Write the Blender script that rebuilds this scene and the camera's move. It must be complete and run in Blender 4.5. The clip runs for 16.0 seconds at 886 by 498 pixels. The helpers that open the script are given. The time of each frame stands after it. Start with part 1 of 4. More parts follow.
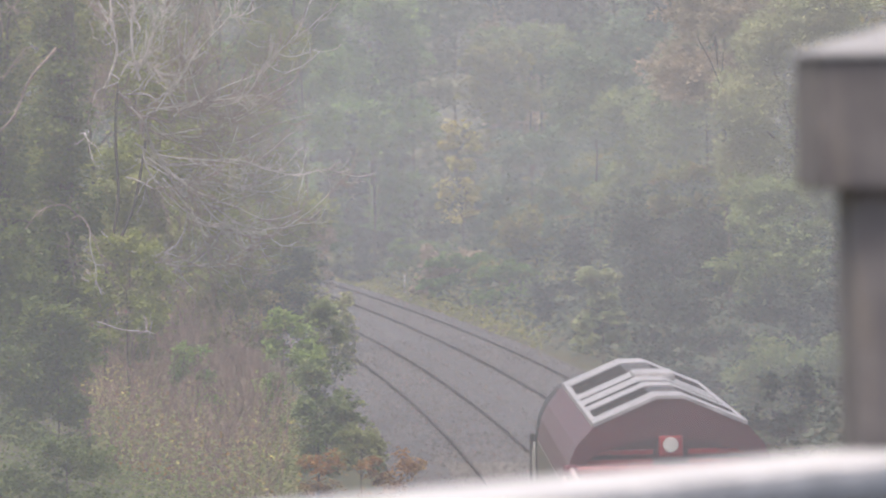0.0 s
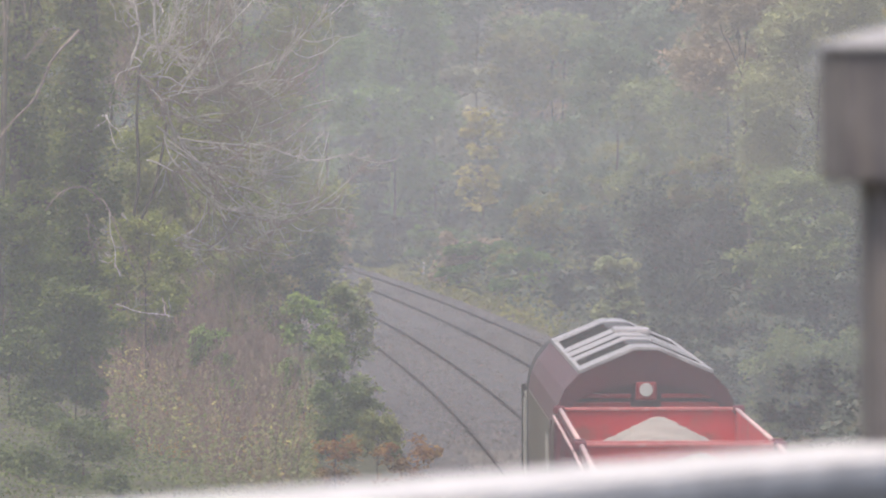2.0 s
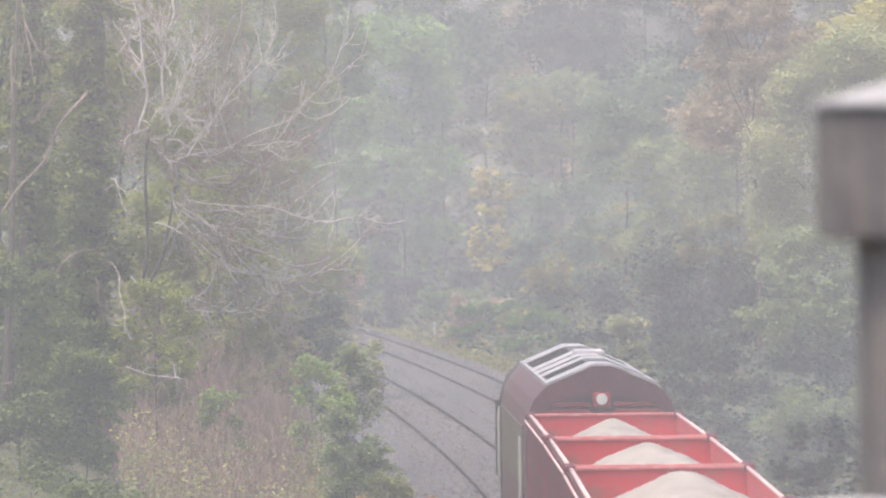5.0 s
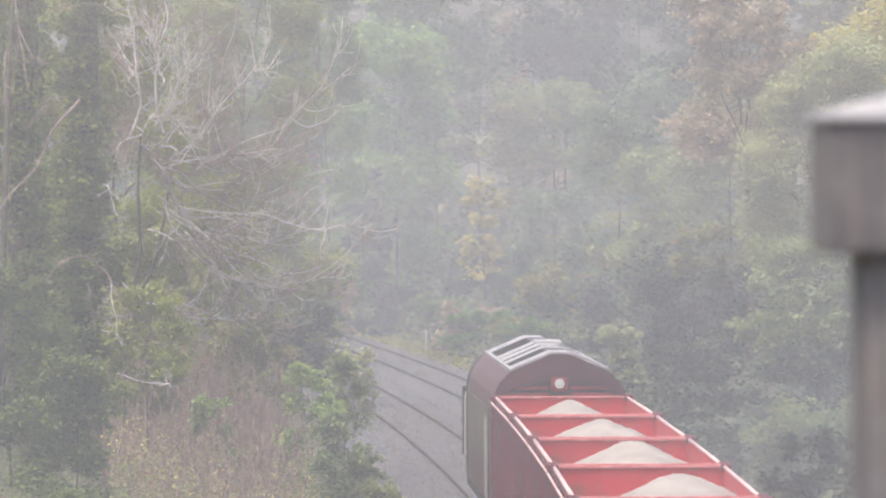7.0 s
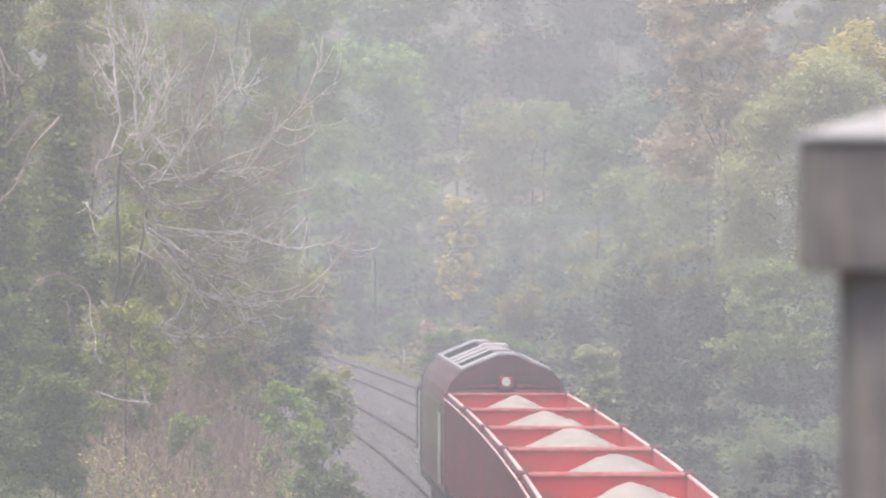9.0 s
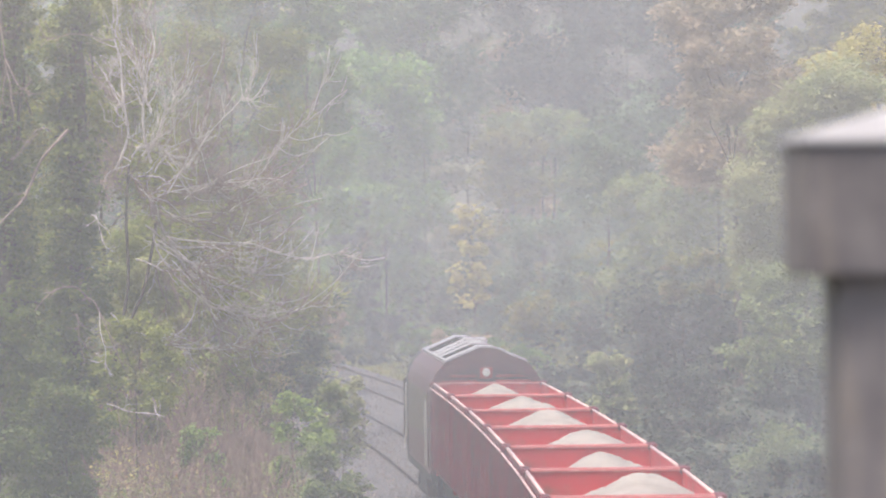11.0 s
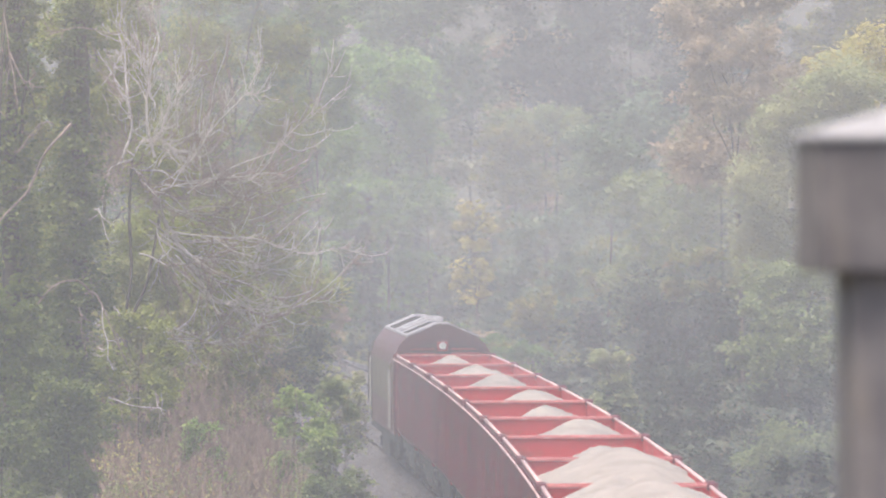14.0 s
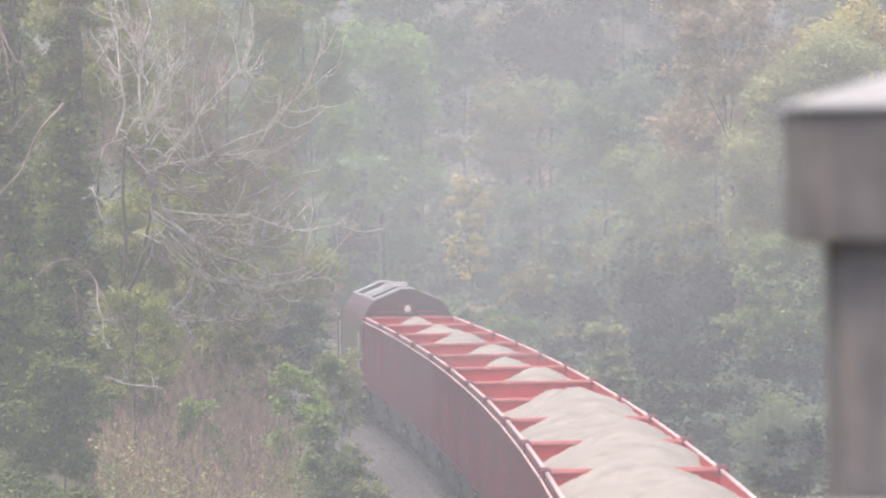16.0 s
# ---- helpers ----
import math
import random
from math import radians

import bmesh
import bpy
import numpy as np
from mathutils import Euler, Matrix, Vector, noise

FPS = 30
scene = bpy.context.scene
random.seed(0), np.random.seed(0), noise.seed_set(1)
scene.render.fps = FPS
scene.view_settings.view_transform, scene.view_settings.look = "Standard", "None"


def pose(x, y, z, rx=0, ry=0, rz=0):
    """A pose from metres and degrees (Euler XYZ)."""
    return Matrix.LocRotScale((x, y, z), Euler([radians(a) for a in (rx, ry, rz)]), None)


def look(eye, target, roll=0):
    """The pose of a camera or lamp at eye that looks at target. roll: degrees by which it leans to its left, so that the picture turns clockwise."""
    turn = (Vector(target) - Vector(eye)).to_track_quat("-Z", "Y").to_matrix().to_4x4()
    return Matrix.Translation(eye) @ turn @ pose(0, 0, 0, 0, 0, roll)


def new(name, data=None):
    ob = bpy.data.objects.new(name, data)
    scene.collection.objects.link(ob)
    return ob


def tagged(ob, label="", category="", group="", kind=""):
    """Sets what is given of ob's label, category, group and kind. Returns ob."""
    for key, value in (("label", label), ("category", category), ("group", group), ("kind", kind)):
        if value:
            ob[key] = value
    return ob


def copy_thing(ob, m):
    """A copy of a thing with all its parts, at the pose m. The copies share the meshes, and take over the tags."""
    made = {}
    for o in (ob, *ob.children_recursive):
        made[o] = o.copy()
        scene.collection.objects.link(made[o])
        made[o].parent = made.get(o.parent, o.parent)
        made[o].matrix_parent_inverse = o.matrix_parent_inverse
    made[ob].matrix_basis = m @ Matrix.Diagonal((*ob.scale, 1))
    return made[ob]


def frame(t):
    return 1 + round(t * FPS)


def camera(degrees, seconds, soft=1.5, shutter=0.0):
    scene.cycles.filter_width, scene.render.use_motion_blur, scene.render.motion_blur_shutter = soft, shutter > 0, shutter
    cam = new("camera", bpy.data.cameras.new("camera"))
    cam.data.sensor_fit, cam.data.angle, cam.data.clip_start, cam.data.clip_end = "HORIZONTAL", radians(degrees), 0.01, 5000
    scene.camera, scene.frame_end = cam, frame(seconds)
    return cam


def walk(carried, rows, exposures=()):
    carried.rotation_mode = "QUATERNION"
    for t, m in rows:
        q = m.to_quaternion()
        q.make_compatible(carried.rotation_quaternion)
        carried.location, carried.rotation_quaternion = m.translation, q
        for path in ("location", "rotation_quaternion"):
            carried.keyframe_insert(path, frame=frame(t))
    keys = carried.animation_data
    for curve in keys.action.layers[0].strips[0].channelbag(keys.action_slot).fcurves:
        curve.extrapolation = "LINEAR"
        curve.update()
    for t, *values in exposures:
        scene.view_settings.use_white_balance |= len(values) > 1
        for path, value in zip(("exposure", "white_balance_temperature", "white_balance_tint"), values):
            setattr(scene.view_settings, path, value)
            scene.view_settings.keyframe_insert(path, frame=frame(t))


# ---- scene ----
cam = camera(4.9045, 16.0, soft=2.0, shutter=0.5)
# a long lens focused on the train: what stands on the bridge goes soft
cam.data.dof.use_dof = True
cam.data.dof.focus_distance = 230.0
cam.data.dof.aperture_fstop = 9.5
PATH = [
    (0.0, (-0.0504, 0.0, 7.6799), (0.432, 300.0, 3.510), -0.99),
    (0.5, (-0.0555, 0.0, 7.6789), (-0.412, 300.0, 3.501), -0.65),
    (1.0, (-0.0595, 0.0, 7.6799), (-0.879, 300.0, 3.392), -0.34),
    (1.5, (-0.0594, 0.0, 7.6813), (-0.798, 300.0, 3.190), -0.30),
    (2.0, (-0.0575, 0.0, 7.6785), (-0.134, 300.0, 3.147), -0.16),
    (2.5, (-0.0435, 0.0, 7.6842), (-0.088, 300.0, 4.370), -0.22),
    (3.0, (-0.0314, 0.0, 7.6837), (-0.446, 300.0, 5.143), -0.47),
    (3.5, (-0.0204, 0.0, 7.6806), (-0.478, 300.0, 5.083), -0.64),
    (6.0, (-0.0309, 0.0, 7.6793), (-0.147, 300.0, 4.861), -0.57),
    (6.5, (-0.0261, 0.0, 7.6848), (-0.296, 300.0, 4.918), -0.40),
    (7.0, (-0.0308, 0.0, 7.6840), (-0.183, 300.0, 5.150), -0.20),
    (7.5, (-0.0396, 0.0, 7.6801), (-0.247, 300.0, 5.338), -0.11),
    (8.0, (-0.0410, 0.0, 7.6846), (0.123, 300.0, 5.478), -0.09),
    (8.5, (-0.0500, 0.0, 7.6819), (0.479, 300.0, 5.558), 0.01),
    (9.0, (-0.0531, 0.0, 7.6794), (0.440, 300.0, 5.708), 0.01),
    (11.5, (0.0121, 0.0, 7.6767), (0.056, 300.0, 6.120), -0.71),
    (12.0, (0.0095, 0.0, 7.6752), (-0.007, 300.0, 6.281), -0.76),
    (12.5, (-0.0000, 0.0, 7.6751), (0.000, 300.0, 6.255), -0.79),
    (13.0, (-0.0086, 0.0, 7.6739), (0.014, 300.0, 6.171), -0.56),
    (13.5, (-0.0152, 0.0, 7.6761), (-0.027, 300.0, 5.994), -0.40),
    (14.0, (-0.0166, 0.0, 7.6740), (0.068, 300.0, 5.846), -0.25),
    (14.5, (-0.0116, 0.0, 7.6728), (0.169, 300.0, 5.693), -0.35),
    (15.0, (-0.0000, 0.0, 7.6755), (0.269, 300.0, 5.546), -0.51),
    (15.5, (0.0005, 0.0, 7.6728), (0.262, 300.0, 5.384), -0.71),
    (16.0, (-0.0012, 0.0, 7.6708), (0.219, 300.0, 5.129), -0.87),
]
walk(cam, [(t, look(eye, to, roll)) for t, eye, to, roll in PATH],
     exposures=[(0.0, 0.84, 7250, 13), (1.0, 0.84, 7250, 13), (2.0, 0.81, 7250, 13), (3.5, 1.18, 7250, 13), (7.0, 1.23, 7250, 13), (9.0, 1.22, 7250, 13), (12.5, 1.22, 7250, 13), (16.0, 1.21, 7250, 13)])

# ---- world and light: bright overcast autumn day ----
world = bpy.data.worlds.new("overcast_sky")
scene.world = world
world.use_nodes = True
wn = world.node_tree
sky = wn.nodes.new("ShaderNodeTexSky")
sky.sky_type = "NISHITA"
sky.sun_disc = False
sky.sun_elevation = radians(72)
sky.sun_rotation = radians(220)
sky.dust_density = 4.0
sky.ozone_density = 0.6
wn.links.new(sky.outputs["Color"], wn.nodes["Background"].inputs["Color"])
wn.nodes["Background"].inputs["Strength"].default_value = 0.14
sun_data = bpy.data.lights.new("sun", "SUN")
sun_data.energy = 1.5
sun_data.angle = radians(50)
sun_data.color = (1.0, 0.985, 0.965)
sun = new("sun", sun_data)
sun.matrix_world = look((-10, -12, 46), (0, 0, 0))

rng = np.random.default_rng(7)


# ---- materials ----
def nodes_of(name):
    m = bpy.data.materials.new(name)
    m.use_nodes = True
    nt = m.node_tree
    return m, nt, nt.nodes["Principled BSDF"]


def ramp(nt, stops):
    r = nt.nodes.new("ShaderNodeValToRGB")
    els = r.color_ramp.elements
    while len(els) < len(stops):
        els.new(0.5)
    for el, (at, col) in zip(els, stops):
        el.position, el.color = at, (*col, 1)
    return r


def noise_at(nt, scale, detail=4, rough=0.6, coords="Object"):
    tc = nt.nodes.new("ShaderNodeTexCoord")
    n = nt.nodes.new("ShaderNodeTexNoise")
    n.inputs["Scale"].default_value, n.inputs["Detail"].default_value, n.inputs["Roughness"].default_value = scale, detail, rough
    nt.links.new(tc.outputs[coords], n.inputs["Vector"])
    return n


def mixed(nt, a, b, fac, mode="MIX"):
    m = nt.nodes.new("ShaderNodeMix")
    m.data_type, m.blend_type = "RGBA", mode
    for sock, val in ((m.inputs[6], a), (m.inputs[7], b), (m.inputs[0], fac)):
        if isinstance(val, bpy.types.NodeSocket):
            nt.links.new(val, sock)
        elif isinstance(val, tuple):
            sock.default_value = (*val, 1)
        else:
            sock.default_value = val
    return m.outputs[2]


def surface(name, a, b, scale=3.0, rough=0.6, metal=0.0, bump=0.2, fine=40.0, dirt=None, dirt_scale=0.8, dirt_from=0.5, coat=0.0):
    """Two tones by coarse noise, fine relief, and patches of dirt."""
    m, nt, p = nodes_of(name)
    n1 = noise_at(nt, scale)
    r = ramp(nt, [(0.35, a), (0.65, b)])
    nt.links.new(n1.outputs["Fac"], r.inputs["Fac"])
    col = r.outputs["Color"]
    n2 = noise_at(nt, fine, 3)
    if dirt:
        n3 = noise_at(nt, dirt_scale, 6, 0.7)
        r3 = ramp(nt, [(dirt_from, (0, 0, 0)), (dirt_from + 0.2, (1, 1, 1))])
        nt.links.new(n3.outputs["Fac"], r3.inputs["Fac"])
        col = mixed(nt, col, dirt, r3.outputs["Color"])
    nt.links.new(col, p.inputs["Base Color"])
    p.inputs["Roughness"].default_value, p.inputs["Metallic"].default_value = rough, metal
    if coat:
        p.inputs["Coat Weight"].default_value = coat
    if bump:
        b_ = nt.nodes.new("ShaderNodeBump")
        b_.inputs["Strength"].default_value, b_.inputs["Distance"].default_value = bump, 0.02
        nt.links.new(n2.outputs["Fac"], b_.inputs["Height"])
        nt.links.new(b_.outputs["Normal"], p.inputs["Normal"])
    return m


def streaked(name, a, b, run):
    """Weathered stone with pale runs of rain down it."""
    m = surface(name, a, b, 5, 0.85, bump=0.12, fine=60)
    nt = m.node_tree
    p = nt.nodes["Principled BSDF"]
    base = p.inputs["Base Color"].links[0].from_socket
    n = noise_at(nt, 1.0, 4, 0.6)
    st = nt.nodes.new("ShaderNodeMapping")
    st.inputs["Scale"].default_value = (11, 11, 1.2)
    nt.links.new(n.inputs["Vector"].links[0].from_socket, st.inputs["Vector"])
    nt.links.new(st.outputs["Vector"], n.inputs["Vector"])
    r = ramp(nt, [(0.53, (0, 0, 0)), (0.72, (0.8, 0.8, 0.8))])
    nt.links.new(n.outputs["Fac"], r.inputs["Fac"])
    nt.links.new(mixed(nt, base, run, r.outputs["Color"]), p.inputs["Base Color"])
    return m


def leafage(name, tones, patch=0.5, patch_tone=None, rough=0.55, through_light=0.38):
    """Leaves: whole sprays share a tone, each leaf strays a little from it, and patches turn."""
    m, nt, p = nodes_of(name)
    g = nt.nodes.new("ShaderNodeNewGeometry")
    spray = noise_at(nt, 0.9, 2, 0.5)
    stretch = nt.nodes.new("ShaderNodeMapRange")
    stretch.inputs["From Min"].default_value, stretch.inputs["From Max"].default_value = 0.3, 0.7
    nt.links.new(spray.outputs["Fac"], stretch.inputs["Value"])
    both = nt.nodes.new("ShaderNodeMix")
    both.data_type = "FLOAT"
    both.inputs[0].default_value = 0.25
    nt.links.new(stretch.outputs["Result"], both.inputs[2])
    nt.links.new(g.outputs["Random Per Island"], both.inputs[3])
    k = len(tones) - 1
    order = sorted(tones, key=sum)
    r = ramp(nt, [(0.1 + 0.8 * i / k, c) for i, c in enumerate(order)])
    nt.links.new(both.outputs[0], r.inputs["Fac"])
    col = r.outputs["Color"]
    if patch_tone:
        n = noise_at(nt, patch, 4)
        r2 = ramp(nt, [(0.48, (0, 0, 0)), (0.62, (1, 1, 1))])
        nt.links.new(n.outputs["Fac"], r2.inputs["Fac"])
        col = mixed(nt, col, patch_tone, mixed(nt, (0, 0, 0), r2.outputs["Color"], 0.6))
    nt.links.new(col, p.inputs["Base Color"])
    p.inputs["Roughness"].default_value = rough
    tr = nt.nodes.new("ShaderNodeBsdfTranslucent")
    nt.links.new(col, tr.inputs["Color"])
    mx = nt.nodes.new("ShaderNodeMixShader")
    mx.inputs[0].default_value = through_light
    nt.links.new(p.outputs[0], mx.inputs[1])
    nt.links.new(tr.outputs[0], mx.inputs[2])
    nt.links.new(mx.outputs[0], nt.nodes["Material Output"].inputs["Surface"])
    return m


M_EARTH = surface("leafy_earth", (0.05, 0.045, 0.022), (0.085, 0.08, 0.035), 1.2, 0.95, bump=0.8, fine=12, dirt=(0.05, 0.065, 0.025), dirt_scale=0.5)
M_BALLAST = surface("ballast_bed", (0.058, 0.056, 0.06), (0.094, 0.09, 0.095), 6, 0.9, bump=1.0, fine=18, dirt=(0.065, 0.055, 0.05), dirt_scale=0.4)
M_STONE = surface("ballast_stone", (0.05, 0.045, 0.043), (0.2, 0.185, 0.178), 9, 0.9, bump=0.3)
M_RAIL = surface("rusty_rail", (0.03, 0.022, 0.019), (0.055, 0.04, 0.032), 5, 0.7, bump=0.3)
M_RAILHEAD = surface("worn_rail_head", (0.03, 0.025, 0.023), (0.055, 0.046, 0.042), 2, 0.85, 0.0, bump=0.1)
M_SLEEPER = surface("weathered_concrete", (0.11, 0.1, 0.092), (0.18, 0.165, 0.15), 2, 0.9, bump=0.4)
M_MAROON = surface("maroon_paint", (0.052, 0.008, 0.015), (0.078, 0.011, 0.019), 0.8, 0.45, bump=0.06, dirt=(0.07, 0.013, 0.018), dirt_scale=0.7)
M_SIDE = surface("faded_maroon_side", (0.07, 0.018, 0.024), (0.1, 0.028, 0.034), 0.8, 0.45, bump=0.06, dirt=(0.1, 0.06, 0.055), dirt_scale=0.7)
M_GOLD = surface("dull_gold_paint", (0.085, 0.07, 0.045), (0.12, 0.098, 0.062), 1.0, 0.5, bump=0.06, dirt=(0.1, 0.075, 0.05), dirt_scale=0.7)
M_RED = surface("bright_red_paint", (0.2, 0.01, 0.017), (0.27, 0.018, 0.024), 1.0, 0.4, bump=0.05, dirt=(0.33, 0.03, 0.03), dirt_scale=1.5)
M_BLACK = surface("grimy_black", (0.018, 0.017, 0.017), (0.04, 0.037, 0.035), 2, 0.65, bump=0.2)
M_SILVER = surface("pale_grey_roof_paint", (0.25, 0.24, 0.25), (0.4, 0.385, 0.395), 2.5, 0.45, bump=0.08, dirt=(0.15, 0.13, 0.13), dirt_scale=1.6, dirt_from=0.55)
M_GRILLE = surface("dark_grille", (0.03, 0.027, 0.03), (0.06, 0.055, 0.058), 6, 0.6, bump=0.5, fine=60)
M_GLASS = surface("dark_cab_glass", (0.01, 0.012, 0.014), (0.02, 0.022, 0.025), 1, 0.08, bump=0)
M_LENS = surface("white_lamp_lens", (0.5, 0.5, 0.48), (0.6, 0.6, 0.58), 4, 0.25, bump=0.02)
M_WHITE = surface("white_handrail_paint", (0.38, 0.37, 0.34), (0.48, 0.47, 0.43), 4, 0.5, bump=0.05)
# outer red kept dark: the shade on the wagon sides is in the colour
M_WAGON = surface("shade_dark_wagon_red", (0.115, 0.011, 0.024), (0.165, 0.016, 0.03), 0.7, 0.5, bump=0.08, dirt=(0.085, 0.03, 0.034), dirt_scale=0.9, dirt_from=0.45)
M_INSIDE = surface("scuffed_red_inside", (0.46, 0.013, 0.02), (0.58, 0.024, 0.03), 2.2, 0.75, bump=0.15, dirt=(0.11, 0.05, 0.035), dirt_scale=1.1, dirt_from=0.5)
M_COAMING = surface("dusty_pink_coaming", (0.56, 0.3, 0.3), (0.66, 0.47, 0.46), 2.5, 0.55, bump=0.1, dirt=(0.7, 0.6, 0.52), dirt_scale=3)
M_ENDRAIL = surface("rubbed_red_rail", (0.42, 0.07, 0.075), (0.54, 0.16, 0.155), 2.5, 0.55, bump=0.1, dirt=(0.62, 0.42, 0.38), dirt_scale=4, dirt_from=0.55)
M_SAND = surface("pale_sand", (0.25, 0.226, 0.206), (0.33, 0.3, 0.274), 1.5, 0.95, bump=0.9, fine=22, dirt=(0.19, 0.168, 0.148), dirt_scale=1.2, dirt_from=0.55)
M_STEELWHEEL = surface("brown_wheel_steel", (0.06, 0.045, 0.04), (0.11, 0.085, 0.07), 4, 0.6, 0.4, bump=0.2)
M_POST = streaked("dark_weathered_stone", (0.11, 0.104, 0.11), (0.18, 0.168, 0.17), (0.26, 0.225, 0.19))
M_COPING = surface("pale_coping_stone", (0.4, 0.4, 0.415), (0.54, 0.54, 0.555), 6, 0.8, bump=0.3, dirt=(0.3, 0.3, 0.31), dirt_scale=9, dirt_from=0.58)
# the light caught by the cap's top is put into this paler stone
M_CAPTOP = surface("sky_lit_cap_stone", (0.26, 0.26, 0.27), (0.36, 0.36, 0.375), 6, 0.8, bump=0.3, dirt=(0.17, 0.17, 0.175), dirt_scale=9, dirt_from=0.6)
M_BRICK = surface("bridge_brick", (0.17, 0.1, 0.075), (0.24, 0.14, 0.1), 4, 0.9, bump=0.4)
M_ASPHALT = surface("road_asphalt", (0.045, 0.045, 0.047), (0.065, 0.064, 0.063), 8, 0.9, bump=0.6, fine=80)
M_BARK = surface("bark", (0.06, 0.05, 0.04), (0.12, 0.1, 0.08), 5, 0.95, bump=0.9, fine=25, dirt=(0.06, 0.075, 0.035), dirt_scale=1.5)
M_TWIG = surface("pale_twig_bark", (0.36, 0.33, 0.3), (0.56, 0.53, 0.49), 2.5, 0.85, bump=0.4)
M_TWIGRED = surface("reddish_twig_bark", (0.16, 0.12, 0.1), (0.27, 0.21, 0.18), 2.5, 0.85, bump=0.4)
M_STEM = surface("dead_bramble_stem", (0.15, 0.098, 0.078), (0.265, 0.185, 0.15), 3, 0.9, bump=0.3)

L_IVY = leafage("ivy_leaves", [(0.0827, 0.118, 0.0247), (0.135, 0.182, 0.0332), (0.103, 0.145, 0.0288), (0.204, 0.251, 0.0509)], 0.8, (0.095, 0.128, 0.0286), 0.45, 0.3)
L_GREEN = leafage("green_leaves", [(0.103, 0.203, 0.0368), (0.159, 0.286, 0.0452), (0.124, 0.232, 0.0451), (0.217, 0.343, 0.0589)], 0.45, (0.119, 0.192, 0.0492))
L_BLUE = leafage("cool_green_leaves", [(0.119, 0.184, 0.105), (0.163, 0.244, 0.134), (0.131, 0.201, 0.112), (0.219, 0.294, 0.169)], 0.5, (0.111, 0.166, 0.0976))
L_OLIVE = leafage("olive_leaves", [(0.176, 0.181, 0.0399), (0.263, 0.248, 0.052), (0.2, 0.213, 0.0437), (0.314, 0.271, 0.0615)], 0.4, (0.162, 0.182, 0.047))
L_LIME = leafage("yellow_green_leaves", [(0.235, 0.266, 0.0909), (0.323, 0.339, 0.12), (0.255, 0.285, 0.0958), (0.401, 0.388, 0.145)], 0.5, (0.196, 0.222, 0.0811))
L_BUSH = leafage("pale_green_leaves", [(0.213, 0.32, 0.0773), (0.3, 0.421, 0.108), (0.235, 0.341, 0.0917), (0.392, 0.484, 0.129)], 0.7, (0.273, 0.365, 0.0664))
L_AMBER = leafage("bright_yellow_green_leaves", [(0.302, 0.353, 0.165), (0.394, 0.432, 0.203), (0.322, 0.373, 0.173), (0.473, 0.474, 0.237)], 0.8, (0.346, 0.339, 0.172))
L_GLOSS = leafage("glossy_green_leaves", [(0.14, 0.263, 0.0615), (0.182, 0.328, 0.0737), (0.225, 0.379, 0.0943), (0.304, 0.443, 0.128)], 0.4, (0.161, 0.285, 0.0756), 0.32, 0.3)
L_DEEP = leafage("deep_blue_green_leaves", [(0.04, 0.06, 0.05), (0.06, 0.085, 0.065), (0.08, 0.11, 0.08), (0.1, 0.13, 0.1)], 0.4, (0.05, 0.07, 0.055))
L_COOL = leafage("cool_leafy_green", [(0.164, 0.228, 0.0822), (0.202, 0.265, 0.0959), (0.235, 0.294, 0.102), (0.279, 0.331, 0.113)], 0.6, (0.165, 0.213, 0.0759), 0.4, 0.35)
L_MOSS = leafage("mossy_green_leaves", [(0.183, 0.224, 0.0493), (0.219, 0.264, 0.0539), (0.262, 0.302, 0.0595), (0.31, 0.343, 0.0763)], 0.5, (0.221, 0.233, 0.0588))
L_PALE = leafage("pale_grey_green_leaves", [(0.298, 0.325, 0.212), (0.344, 0.37, 0.247), (0.39, 0.407, 0.274), (0.437, 0.443, 0.31)], 0.4, (0.308, 0.324, 0.211))
L_PINK = leafage("pinkish_tan_leaves", [(0.344, 0.275, 0.173), (0.405, 0.308, 0.201), (0.455, 0.347, 0.228), (0.495, 0.376, 0.257)], 0.3, (0.342, 0.312, 0.182))
L_GOLD = leafage("golden_leaves", [(0.413, 0.38, 0.119), (0.507, 0.45, 0.137), (0.577, 0.485, 0.149), (0.62, 0.52, 0.166)], 0.5, (0.413, 0.415, 0.131))
L_BRAMBLE = leafage("browning_bramble_leaves", [(0.22, 0.176, 0.0889), (0.202, 0.246, 0.0781), (0.297, 0.209, 0.107), (0.227, 0.263, 0.0884)], 0.8, (0.244, 0.193, 0.106))
L_TAN = leafage("tan_autumn_leaves", [(0.34, 0.272, 0.181), (0.445, 0.356, 0.237), (0.301, 0.261, 0.163), (0.507, 0.393, 0.274)], 0.4, (0.282, 0.259, 0.156))
L_RUST = leafage("rusty_autumn_leaves", [(0.338, 0.156, 0.0458), (0.426, 0.208, 0.0554), (0.295, 0.155, 0.0523), (0.369, 0.229, 0.062)], 0.7, (0.266, 0.177, 0.0521))
# near-black green: the deep shade of the banks put into leaf colour
L_DARK = leafage("shade_dark_leaves", [(0.0332, 0.0545, 0.0282), (0.0498, 0.0765, 0.0384), (0.0411, 0.0646, 0.0308), (0.0646, 0.0945, 0.0446)], 0.5, (0.0402, 0.0594, 0.031), 0.5, 0.25)


# ---- mesh helpers ----
def obj(name, bm, mat, parent=None, label="", smooth=False):
    me = bpy.data.meshes.new(name)
    bm.to_mesh(me)
    bm.free()
    me.materials.append(mat)
    if smooth:
        me.polygons.foreach_set("use_smooth", [True] * len(me.polygons))
    ob = new(name, me)
    if parent is not None:
        ob.parent = parent
    if label:
        tagged(ob, label)
    return ob


def part(name, bm, mat, parent, label="", smooth=False):
    return obj(name, bm, mat, parent, label, smooth)


